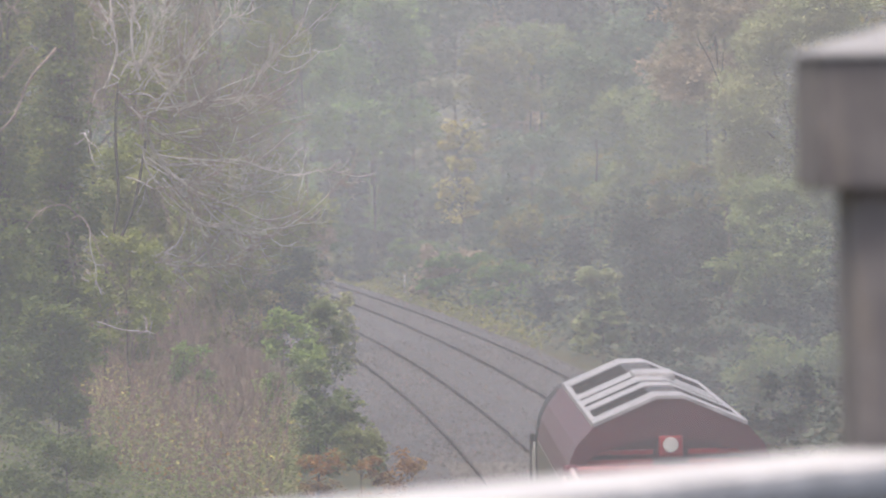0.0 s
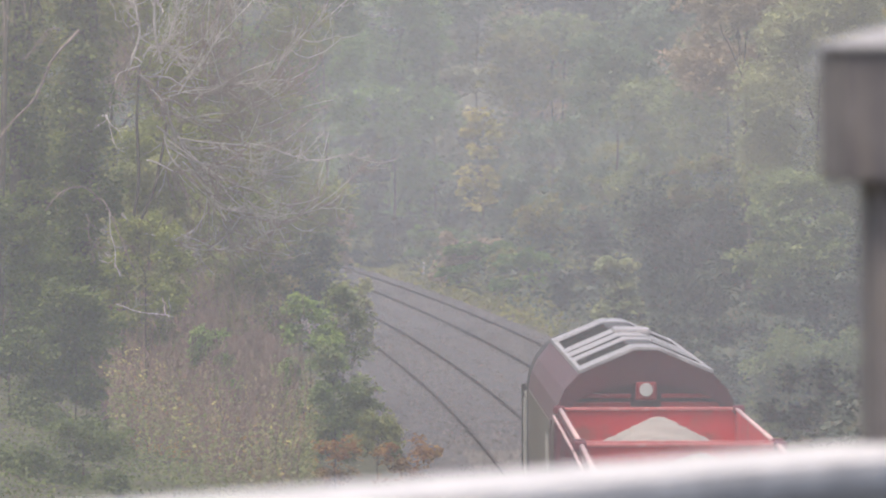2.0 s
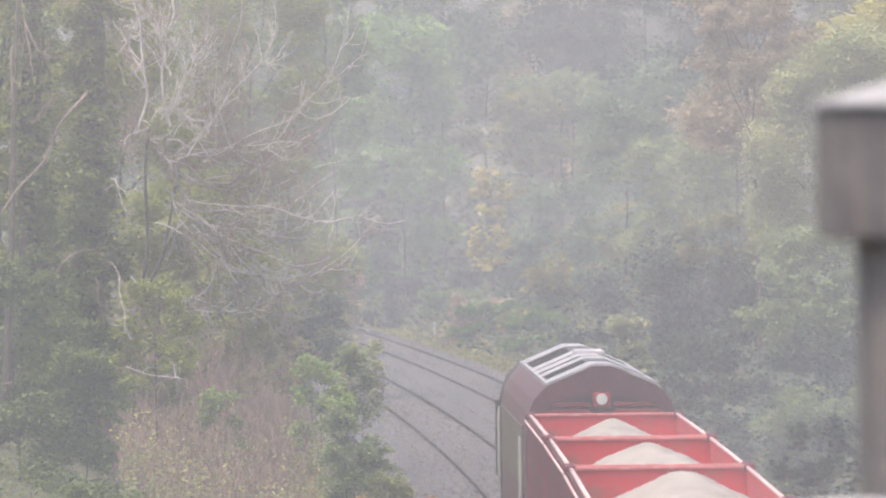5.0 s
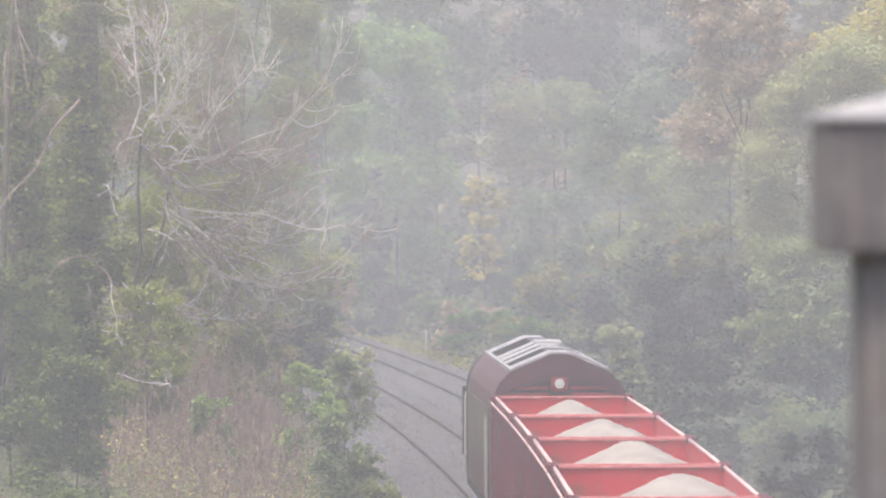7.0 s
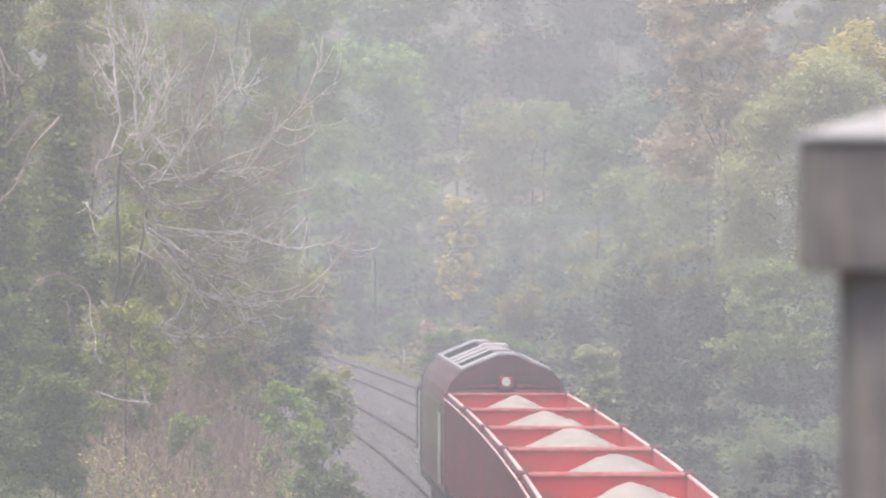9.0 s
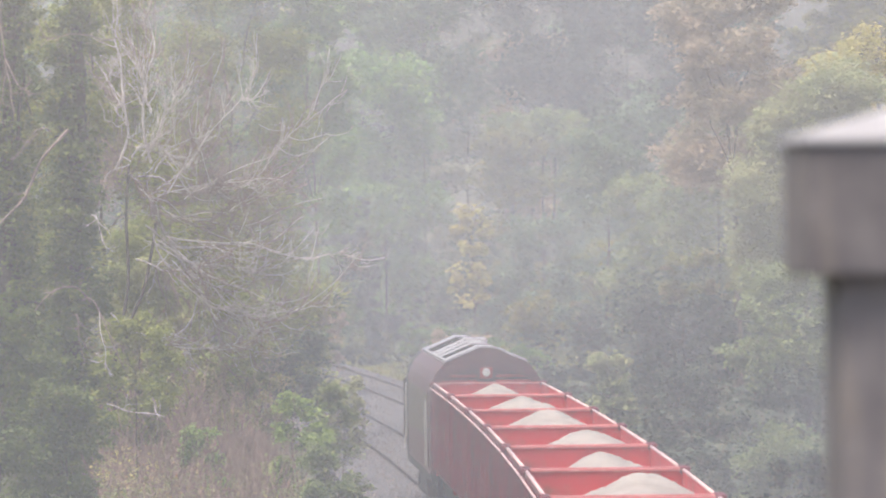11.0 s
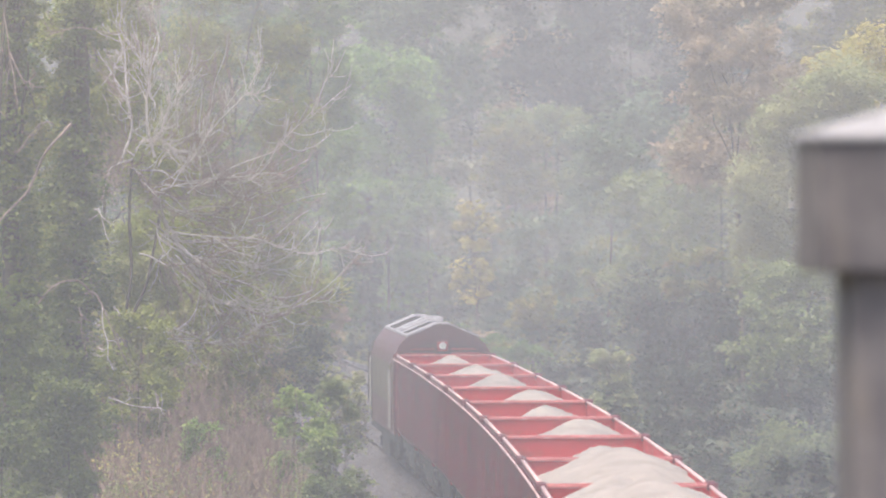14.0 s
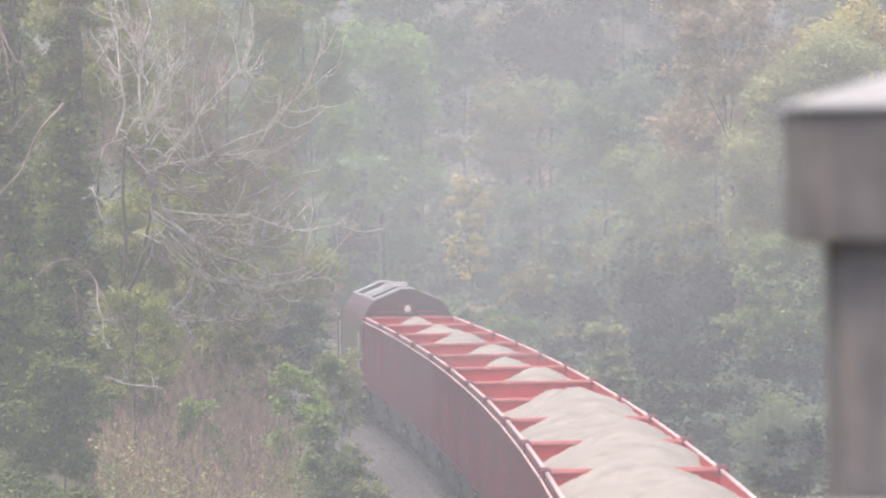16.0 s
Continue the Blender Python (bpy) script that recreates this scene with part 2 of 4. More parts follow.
def empty(name, m=None):
    ob = new(name)
    ob.empty_display_size = 0.3
    if m is not None:
        ob.matrix_world = m
    return ob


def box(bm, x0, x1, y0, y1, z0, z1, bevel=0.0):
    r = bmesh.ops.create_cube(bm, size=1.0)
    vs = r["verts"]
    bmesh.ops.scale(bm, vec=(x1 - x0, y1 - y0, z1 - z0), verts=vs)
    bmesh.ops.translate(bm, vec=((x0 + x1) / 2, (y0 + y1) / 2, (z0 + z1) / 2), verts=vs)
    if bevel:
        es = list({e for v in vs for e in v.link_edges})
        bmesh.ops.bevel(bm, geom=es, offset=bevel, segments=2, affect="EDGES", profile=0.6)
    return bm


def cyl(bm, a, b, r0, r1=None, n=10):
    a, b = Vector(a), Vector(b)
    m = Matrix.Translation((a + b) / 2) @ (b - a).to_track_quat("Z", "Y").to_matrix().to_4x4()
    bmesh.ops.create_cone(bm, cap_ends=True, segments=n, radius1=r0, radius2=r0 if r1 is None else r1, depth=(b - a).length, matrix=m)
    return bm


def B():
    return bmesh.new()


def extrude_profile(bm, pts, y0, y1, closed=True, caps=True):
    """A profile in x and z, drawn along y."""
    a = [bm.verts.new((x, y0, z)) for x, z in pts]
    b = [bm.verts.new((x, y1, z)) for x, z in pts]
    n = len(pts)
    for i in range(n if closed else n - 1):
        j = (i + 1) % n
        bm.faces.new((a[i], b[i], b[j], a[j]))
    if caps and closed:
        bm.faces.new(a)
        bm.faces.new(b[::-1])
    bmesh.ops.recalc_face_normals(bm, faces=bm.faces[:])
    return bm


def raw_mesh(name, verts, faces, mat, smooth=False):
    """A mesh straight from arrays: verts n x 3, faces m x k."""
    me = bpy.data.meshes.new(name)
    k = faces.shape[1]
    me.vertices.add(len(verts))
    me.vertices.foreach_set("co", np.asarray(verts, np.float32).ravel())
    me.loops.add(faces.size)
    me.loops.foreach_set("vertex_index", faces.astype(np.int32).ravel())
    me.polygons.add(len(faces))
    me.polygons.foreach_set("loop_start", np.arange(0, faces.size, k, dtype=np.int32))
    me.polygons.foreach_set("use_smooth", np.full(len(faces), smooth))
    me.update(calc_edges=True)
    me.materials.append(mat)
    return me


def raw(name, verts, faces, mat, parent=None, label="", smooth=False):
    ob = new(name, raw_mesh(name, verts, faces, mat, smooth))
    if parent is not None:
        ob.parent = parent
    if label:
        tagged(ob, label)
    return ob


# ---- the line of the railway ----
TRACK_GAP = 3.6
UMIN, UMAX, DU = -300.0, 1100.0, 1.0
_u = np.arange(UMIN, UMAX + DU, DU)
_c = np.clip(_u, 0, 900)
_h = -0.02484 + 2.4356e-04 * _c + -1.0927e-07 * _c ** 2
_sx, _sy = -np.sin(_h) * DU, np.cos(_h) * DU
_x, _y = np.cumsum(_sx) - _sx / 2, np.cumsum(_sy) - _sy / 2
_i0 = int(round(-UMIN / DU))
_x, _y = _x - _x[_i0] + 1.673, _y - _y[_i0]


def line(u, off=0.0):
    """The place u metres along the near track and off metres to its right, and the heading."""
    x, y, h = np.interp(u, _u, _x), np.interp(u, _u, _y), np.interp(u, _u, _h)
    return x + np.cos(h) * off, y + np.sin(h) * off, h


def u_of(x, y):
    """How far along the line, and how far to its right, a place lies."""
    d = (_x - x) ** 2 + (_y - y) ** 2
    i = int(np.argmin(d))
    return _u[i], (x - _x[i]) * np.cos(_h[i]) + (y - _y[i]) * np.sin(_h[i])


LEFT_TOE, RIGHT_TOE = -2.5, TRACK_GAP + 3.0


def ground_height(u, off):
    bed = -0.45 + 0 * off
    w = 0.35 * np.sin(u * 0.09 + off) + 0.25 * np.sin(u * 0.21 + 1.7 * off)
    left = 0.38 * np.clip(LEFT_TOE - off, 0, 9.5) * (1 + 0.06 * w) + 0.12 * np.clip(LEFT_TOE - 9.5 - off, 0, 60)
    right = 0.55 * np.clip(off - RIGHT_TOE, 0, 10.5) * (1 + 0.06 * w) + 0.12 * np.clip(off - RIGHT_TOE - 10.5, 0, 60)
    return bed - 0.1 * np.clip((np.abs(off - TRACK_GAP / 2) - 3.2), 0, 1.0) + left + right


def ground_at(x, y):
    u, off = u_of(x, y)
    return float(ground_height(np.float64(u), np.float64(off)))


def sweep(name, u0, u1, du, prof, mat, parent=None):
    """A profile (off, z) carried along the line."""
    us = np.arange(u0, u1 + du / 2, du)
    k = len(prof)
    V = np.empty((len(us), k, 3))
    for j, (o, z) in enumerate(prof):
        x, y, _ = line(us, o)
        V[:, j, 0], V[:, j, 1], V[:, j, 2] = x, y, z
    idx = np.arange(len(us) * k).reshape(len(us), k)
    F = []
    for j in range(k):
        q = (j + 1) % k
        F.append(np.stack([idx[:-1, j], idx[:-1, q], idx[1:, q], idx[1:, j]], -1))
    return raw(name, V.reshape(-1, 3), np.concatenate(F).reshape(-1, 4), mat, parent)


def terrain():
    us = np.concatenate([np.arange(-280, 1080, 2.5)])
    offs = np.concatenate([[-150, -90, -60, -40, -28, -20], np.arange(-15, 18.1, 0.5), [20, 26, 36, 55, 90, 160]])
    U, O = np.meshgrid(us, offs, indexing="ij")
    X, Y, _ = line(U, O)
    Z = ground_height(U, O)
    rough_ = (np.random.default_rng(3).random(Z.shape) - 0.5) * 0.25
    Z = Z + rough_ * ((O < LEFT_TOE) | (O > RIGHT_TOE))
    # the inside of the curve must not fold over
    V = np.stack([X, Y, Z], -1)
    n, k = Z.shape
    idx = np.arange(n * k).reshape(n, k)
    F = np.stack([idx[:-1, :-1], idx[:-1, 1:], idx[1:, 1:], idx[1:, :-1]], -1).reshape(-1, 4)
    g = raw("ground", V.reshape(-1, 3), F, M_EARTH, smooth=True)
    tagged(g, "leaf-littered earth of a railway cutting with steep banks", "ground", kind="structure")
    far = B()
    bmesh.ops.create_grid(far, x_segments=8, y_segments=8, size=2500, matrix=Matrix.Translation((0, 600, -3.5)))
    tagged(obj("far_ground", far, M_EARTH), "earth reaching to the horizon beyond the cutting", "ground", kind="structure")
    b = sweep("ballast_bed", -270, 1000, 3.0, [(-2.35, -0.42), (-1.6, -0.105), (1.35, -0.105), (TRACK_GAP / 2, -0.19), (TRACK_GAP - 1.35, -0.105), (TRACK_GAP + 1.6, -0.105), (TRACK_GAP + 2.4, -0.42), (TRACK_GAP + 2.4, -0.8), (-2.35, -0.8)], M_BALLAST)
    tagged(b, "grey-brown ballast bed under two railway tracks", "ballast", kind="structure")


def ballast_stones():
    r = np.random.default_rng(11)
    n = 24000
    u = 118 + 330 * r.random(n) ** 1.3
    off = -2.2 + (TRACK_GAP + 4.4) * r.random(n)
    x, y, _ = line(u, off)
    s = 0.03 + 0.04 * r.random(n)
    base = np.array([(1, 0, 0), (0, 1, 0), (-1, 0, 0), (0, -1, 0), (0, 0, 1), (0, 0, -1)], float)
    V = base[None] * s[:, None, None] * (0.6 + 0.7 * r.random((n, 6, 1)))
    a = r.random(n) * 6.28
    c, q = np.cos(a)[:, None], np.sin(a)[:, None]
    V = np.stack([V[..., 0] * c - V[..., 1] * q, V[..., 0] * q + V[..., 1] * c, V[..., 2]], -1)
    V += np.stack([x, y, -0.115 - 0.075 * np.exp(-((off - TRACK_GAP / 2) / 0.5) ** 2) - 0.3 * np.clip(np.abs(off - TRACK_GAP / 2) - 3.35, 0, 2) / 0.75 + 0.02 * r.random(n)], -1)[:, None]
    t = np.array([(0, 1, 4), (1, 2, 4), (2, 3, 4), (3, 0, 4), (1, 0, 5), (2, 1, 5), (3, 2, 5), (0, 3, 5)])
    F = (np.arange(n)[:, None, None] * 6 + t[None]).reshape(-1, 3)
    tagged(raw("ballast_stones", V.reshape(-1, 3), F, M_STONE), "loose grey crushed stone between the rails", "ballast", kind="stuff")


def tracks():
    for centre, label in ((0.0, "rusty running rails on concrete sleepers, under the train"), (TRACK_GAP, "rusty running rails on concrete sleepers, empty track")):
        t = empty("railway_track")
        tagged(t, label, "railway track", "railway tracks", "structure")
        for s in (-1, 1):
            o = centre + s * 0.7525
            sweep("rail", -260, 980, 3.0, [(o - 0.05, -0.165), (o + 0.05, -0.165), (o + 0.045, -0.145), (o + 0.015, -0.125), (o + 0.015, -0.05), (o + 0.03, -0.035), (o + 0.03, 0.0), (o - 0.03, 0.0), (o - 0.03, -0.035), (o - 0.015, -0.05), (o - 0.015, -0.125), (o - 0.045, -0.145)], M_RAIL, t)
            sweep("rail_head", -260, 980, 3.0, [(o - 0.02, 0.004), (o + 0.02, 0.004), (o + 0.02, 0.0005), (o - 0.02, 0.0005)], M_RAILHEAD, t)
        bm = B()
        box(bm, -1.25, 1.25, -0.13, 0.13, -0.3, -0.092, 0.02)
        me = bpy.data.meshes.new("sleeper")
        bm.to_mesh(me)
        bm.free()
        me.materials.append(M_SLEEPER)
        for i in range(150):
            u = 120 + i * 0.7
            x, y, h = line(u, centre)
            sl = new("sleeper", me)
            sl.parent = t
            sl.matrix_world = pose(float(x), float(y), 0.0, 0, 0, math.degrees(h))


# ---- foliage ----
def leaves(n, pts, size, r, flat=0.35, aspect=0.75, far=False):
    """n leaves at pts, folded along the midrib; far ones are plain triangles."""
    d = r.normal(size=(n, 3))
    d[:, 2] *= flat
    d[:, 2] -= 0.2
    d /= np.linalg.norm(d, axis=1)[:, None]
    up = r.normal(size=(n, 3)) * 0.4 + np.array([0, 0, 1.0])
    side = np.cross(d, up)
    side /= np.linalg.norm(side, axis=1)[:, None] + 1e-9
    nrm = np.cross(side, d)
    s = (size * (0.6 + 0.8 * r.random(n)))[:, None]
    a = pts
    tip = pts + d * s
    mid = pts + d * s * 0.5
    l = mid + side * s * aspect * 0.5 + nrm * s * 0.12
    q = mid - side * s * aspect * 0.5 + nrm * s * 0.12
    if far:
        V, k, F = np.stack([a - side * s * 0.4, a + side * s * 0.4, tip], 1), 3, np.array([(0, 1, 2)])
    else:
        V, k, F = np.stack([a, q, tip, l], 1), 4, np.array([(0, 1, 2), (0, 2, 3)])
    return V.reshape(-1, 3), (np.arange(n)[:, None, None] * k + F[None]).reshape(-1, 3)


def crown_points(blobs, n, r, size, shell=0.6):
    """Boughs on ragged ellipsoids, each a flattened dome of leaves, with larger leaves dark inside. Gives points and leaf sizes."""
    bl = np.array(blobs, float)
    area = (bl[:, 3] * bl[:, 5]) ** 0.8
    reach = np.clip(0.42 * np.minimum(bl[:, 3], bl[:, 5]), 0.18, 1.1)
    nb = max(6, int(n / 75))
    which = r.choice(len(bl), nb, p=area / area.sum())
    d = r.normal(size=(nb, 3))
    d /= np.linalg.norm(d, axis=1)[:, None]
    rad = (shell + (1 - shell) * r.random(nb)) * (0.8 + 0.35 * r.random(nb))
    bough = bl[which, :3] + d * rad[:, None] * bl[which, 3:6]
    br = reach[which] * (0.55 + 0.85 * r.random(nb))
    i = r.integers(0, nb, n)
    e = r.normal(size=(n, 3))
    e /= np.linalg.norm(e, axis=1)[:, None]
    e[:, 2] = np.where(r.random(n) < 0.8, np.abs(e[:, 2]), e[:, 2]) * 0.6
    e[:, 2] -= 0.45 * (e[:, 0] ** 2 + e[:, 1] ** 2)
    P_ = bough[i] + e * (br[i] * (0.45 + 0.6 * r.random(n)))[:, None]
    inner = r.random(n) < 0.14
    j = r.choice(len(bl), n, p=area / area.sum())
    P_ = np.where(inner[:, None], bl[j, :3] + r.normal(size=(n, 3)) * bl[j, 3:6] * 0.35, P_)
    return P_, np.where(inner, size * 1.2, size)


def tube_path(V, F, pts, r0, r1, n=5):
    """Adds a tapered tube through pts to the lists V and F."""
    pts = np.asarray(pts, float)
    k = len(pts)
    base = sum(len(v) for v in V)
    t = np.gradient(pts, axis=0)
    t /= np.linalg.norm(t, axis=1)[:, None] + 1e-9
    ref = np.array([0.31, 0.23, 0.92]) if abs(t[0, 2]) < 0.8 else np.array([1.0, 0.2, 0.1])
    a = np.cross(t, ref)
    a /= np.linalg.norm(a, axis=1)[:, None] + 1e-9
    b = np.cross(t, a)
    rr = np.linspace(r0, r1, k)[:, None]
    ring = [pts + (a * math.cos(2 * math.pi * j / n) + b * math.sin(2 * math.pi * j / n)) * rr for j in range(n)]
    V.append(np.stack(ring, 1).reshape(-1, 3))
    idx = base + np.arange(k * n).reshape(k, n)
    for j in range(n):
        q = (j + 1) % n
        F.append(np.stack([idx[:-1, j], idx[:-1, q], idx[1:, q], idx[1:, j]], -1))


def bend(a, b, r, wobble=0.1, n=7, droop=0.0):
    a, b = np.asarray(a, float), np.asarray(b, float)
    s = np.linspace(0, 1, n)[:, None]
    L = np.linalg.norm(b - a)
    p = a + (b - a) * s
    w = np.cumsum(r.normal(size=(n, 3)), 0) * wobble * L / n
    w -= s * w[-1]
    if n >= 8:
        for _ in range(3):
            w[1:-1] = (w[:-2] + 2 * w[1:-1] + w[2:]) / 4
    p = p + w
    p[:, 2] += droop * L * np.sin(np.pi * s[:, 0])
    return p


def tree(name, x, y, height, blobs, mat, n, size, label, seed, trunk=0.18, group="trees of the cutting", lean=(0, 0), shell=0.5, category="tree", base=None):
    """Trunk, limbs to each mass of the crown, and leaves. blobs are relative to the foot of the tree."""
    r = np.random.default_rng(seed)
    z = ground_at(x, y) - 0.1 if base is None else base
    t = empty(name)
    t.location = (x, y, z)
    tagged(t, label, category, group)
    V, F = [], []
    top = np.array([lean[0], lean[1], height * 0.8])
    spine = bend((0, 0, 0), top, r, 0.12, 9)
    tube_path(V, F, spine, trunk, trunk * 0.3, 8)
    for b in blobs:
        i = int(np.clip(np.argmin(np.abs(spine[:, 2] - b[2] * 0.75)), 1, 8))
        tube_path(V, F, bend(spine[i], b[:3], r, 0.15, 7), trunk * 0.45, trunk * 0.1, 5)
        for _ in range(4):
            d = r.normal(size=3)
            d /= np.linalg.norm(d)
            tube_path(V, F, bend(b[:3], np.array(b[:3]) + d * np.array(b[3:6]) * 0.8, r, 0.2, 5), trunk * 0.12, 0.01, 4)
    raw("trunk", np.concatenate(V), np.concatenate(F), M_BARK, t, smooth=True)
    P_, sizes = crown_points(blobs, n, r, size, shell)
    v, f = leaves(n, P_, sizes, r, far=y > 300)
    raw("crown", v, f, mat, t)
    return t


# ---- the bridge from which the camera looks ----
PARAPET_TURN = math.degrees(math.atan2(2.2, 1.04))


def bridge():
    """A skew road bridge: s runs along the parapet, the road lies to the right of it."""
    m = pose(0.78, 22.1, 0, 0, 0, PARAPET_TURN)
    for back, label in ((0.0, "pale painted bridge parapet with a rounded top"), (-11.0, "pale painted bridge parapet across the road")):
        w = empty("parapet_wall")
        w.matrix_world = m @ pose(0, back, 0)
        tagged(w, label, "parapet", kind="structure")
        part("parapet_face", box(B(), -34, 16, -0.40, -0.04, 5.3, 6.85), M_COPING, w)
        for a, b in ((-34, -22.002), (-22, -10.002), (-10, -0.0), (0.5, 8.0), (8.002, 16)):
            part("coping_stone", box(B(), a, b, -0.44, 0.0, 6.85, 6.93, 0.03), M_COPING, w)
    d = obj("bridge_deck", box(B(), -34, 16, -11.0, -0.40, 5.2, 5.9), M_ASPHALT)
    d.matrix_world = m
    tagged(d, "asphalt road deck of the bridge", "bridge deck", kind="structure")
    for off in (-4.6, TRACK_GAP + 4.6):
        a = obj("abutment", box(B(), -0.5, 0.5, -22, 22, -0.6, 5.19), M_BRICK)
        x, y, h = line(2.0, off)
        a.matrix_world = pose(float(x), float(y), 0, 0, 0, math.degrees(h))
        tagged(a, "brick bridge abutment beside the tracks", "abutment", kind="structure")
    p = empty("parapet_post")
    p.matrix_world = pose(0.792, 22.0, 0, 0, 0, 4.0)
    tagged(p, "dark weathered post with a wide pale-topped cap on the parapet", "post")
    part("shaft", box(B(), 0.078, 0.42, 0.06, 0.42, 6.2, 7.49, 0.012), M_POST, p)
    part("cap", box(B(), 0.0, 0.5, 0.0, 0.5, 7.485, 7.768, 0.012), M_POST, p)
    bm = B()
    vs = [bm.verts.new(c) for c in ((-0.012, -0.012, 7.769), (0.512, -0.012, 7.769), (0.512, 0.512, 7.769), (-0.012, 0.512, 7.769),
                                    (-0.012, -0.012, 7.778), (0.512, -0.012, 7.778), (0.512, 0.512, 7.778), (-0.012, 0.512, 7.778),
                                    (0.22, 0.25, 7.848), (0.28, 0.25, 7.848))]
    for f in ((0, 3, 2, 1), (0, 1, 5, 4), (1, 2, 6, 5), (2, 3, 7, 6), (3, 0, 4, 7), (4, 5, 9, 8), (5, 6, 9), (6, 7, 8, 9), (7, 4, 8)):
        bm.faces.new([vs[i] for i in f])
    # paler than the cap below, painting the light on its top
    part("cap_top", bm, M_CAPTOP, p, "sloping top of the cap, coloured pale as if lit")


# ---- the train ----
WAGON_W, RIM, WAGON_L, RIBS = 2.56, 3.21, 14.2, 9
WAGON_PITCH = 15.0


def bogie(parent, y, mat=None):
    b = empty("bogie")
    b.parent = parent
    b.location = (0, y, 0)
    bm = B()
    for s in (-1, 1):
        box(bm, s * 1.0 - 0.07, s * 1.0 + 0.07, -1.35, 1.35, 0.42, 0.72, 0.03)
        for q in (-0.95, 0.95):
            box(bm, s * 1.02 - 0.1, s * 1.02 + 0.1, q - 0.17, q + 0.17, 0.3, 0.62, 0.03)
    box(bm, -1.0, 1.0, -0.2, 0.2, 0.5, 0.8, 0.03)
    part("bogie_frame", bm, M_BLACK, b)
    for q in (-0.95, 0.95):
        bm = B()
        for s in (-1, 1):
            cyl(bm, (s * 0.69, q, 0.46), (s * 0.83, q, 0.46), 0.46, n=24)
            cyl(bm, (s * 0.66, q, 0.46), (s * 0.69, q, 0.46), 0.49, n=24)
        cyl(bm, (-0.7, q, 0.46), (0.7, q, 0.46), 0.08, n=10)
        part("wheelset", bm, M_STEELWHEEL, b)
    return b


def wagon():
    w = empty("hopper_wagon")
    h, l = WAGON_W / 2, WAGON_L / 2
    t = 0.05
    for s, nm in ((-1, "side_wall"), (1, "side_wall")):
        bm = B()
        prof = [(s * h, RIM - 0.04), (s * h, 1.22), (s * (h - 0.14), 1.02), (s * (h - 0.14 - t), 1.02), (s * (h - t), 1.24), (s * (h - t), RIM - 0.04)]
        extrude_profile(bm, prof, -l, l)
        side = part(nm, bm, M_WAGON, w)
        # inward faces take the brighter red, outer ones keep the painted shade
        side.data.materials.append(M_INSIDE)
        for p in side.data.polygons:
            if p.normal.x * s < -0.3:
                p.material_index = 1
        # upright ribs on the outside
        for i in range(RIBS + 1):
            y = -l + 0.06 + (WAGON_L - 0.12) * i / RIBS
            part("rib", box(B(), *sorted((s * h - s * 0.004, s * (h + 0.035))), y - 0.05, y + 0.05, 1.24, RIM - 0.1, 0.012), M_WAGON, w)
        # rounded coaming along the top
        bm = B()
        ring = [(s * (h - 0.03) + 0.032 * math.cos(a), RIM - 0.025 + 0.025 * math.sin(a)) for a in [2 * math.pi * k / 12 for k in range(12)]]
        extrude_profile(bm, ring, -l, l)
        part("top_rail", bm, M_COAMING, w, "dusty pale top rail", smooth=True)
        bm = B()
        box(bm, *sorted((s * (h + 0.055), s * (h + 0.085))), -l + 0.02, l - 0.02, RIM - 0.13, RIM - 0.1, 0.006)
        part("side_rail", bm, M_COAMING, w, "thin pale rail below the rim")
        for y in (-l + 0.09, l - 0.09):
            bm = B()
            box(bm, *sorted((s * (h - 0.09), s * (h + 0.075))), y - 0.09, y + 0.09, RIM - 0.09, RIM + 0.03, 0.025)
            part("corner_bracket", bm, M_WAGON, w, "red bracket at the corner of the rim")
    for e in (-1, 1):
        y0, y1 = sorted((e * l, e * (l - t)))
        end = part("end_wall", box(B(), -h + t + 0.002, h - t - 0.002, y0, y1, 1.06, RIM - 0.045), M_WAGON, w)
        # same split on the ends: shade-dark red outside, bright red inside
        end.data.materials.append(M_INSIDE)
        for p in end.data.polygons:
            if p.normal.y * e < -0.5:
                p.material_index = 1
        a, b = sorted((e * (l + 0.02), e * (l - 0.1)))
        part("end_rail", box(B(), -h + 0.05, h - 0.05, a, b, RIM - 0.04, RIM + 0.004, 0.012), M_ENDRAIL, w, "red end rail rubbed pale")
    part("floor_sheet", box(B(), -h + 0.3, h - 0.3, -l + 0.06, l - 0.06, 0.98, 1.04), M_INSIDE, w)
    bm = B()
    box(bm, -0.5, 0.5, -l, l, 0.72, 0.97, 0.02)
    for s in (-1, 1):
        # black sole bar, added to give the dark of the shadow below the side
        box(bm, *sorted((s * 1.02, s * 1.12)), -l + 0.05, l - 0.05, 0.78, 1.015, 0.015)
        box(bm, *sorted((s * 0.8, s * 1.1)), -2.6, 2.6, 0.42, 0.8, 0.03)
    for e in (-1, 1):
        box(bm, -1.2, 1.2, *sorted((e * (l - 0.02), e * (l - 0.3))), 0.75, 0.97, 0.02)
        cyl(bm, (0, e * l, 0.9), (0, e * (l + 0.42), 0.9), 0.1)
    part("underframe", bm, M_BLACK, w)
    for q in (-1, 1):
        bogie(w, q * (l - 2.6))
    return w


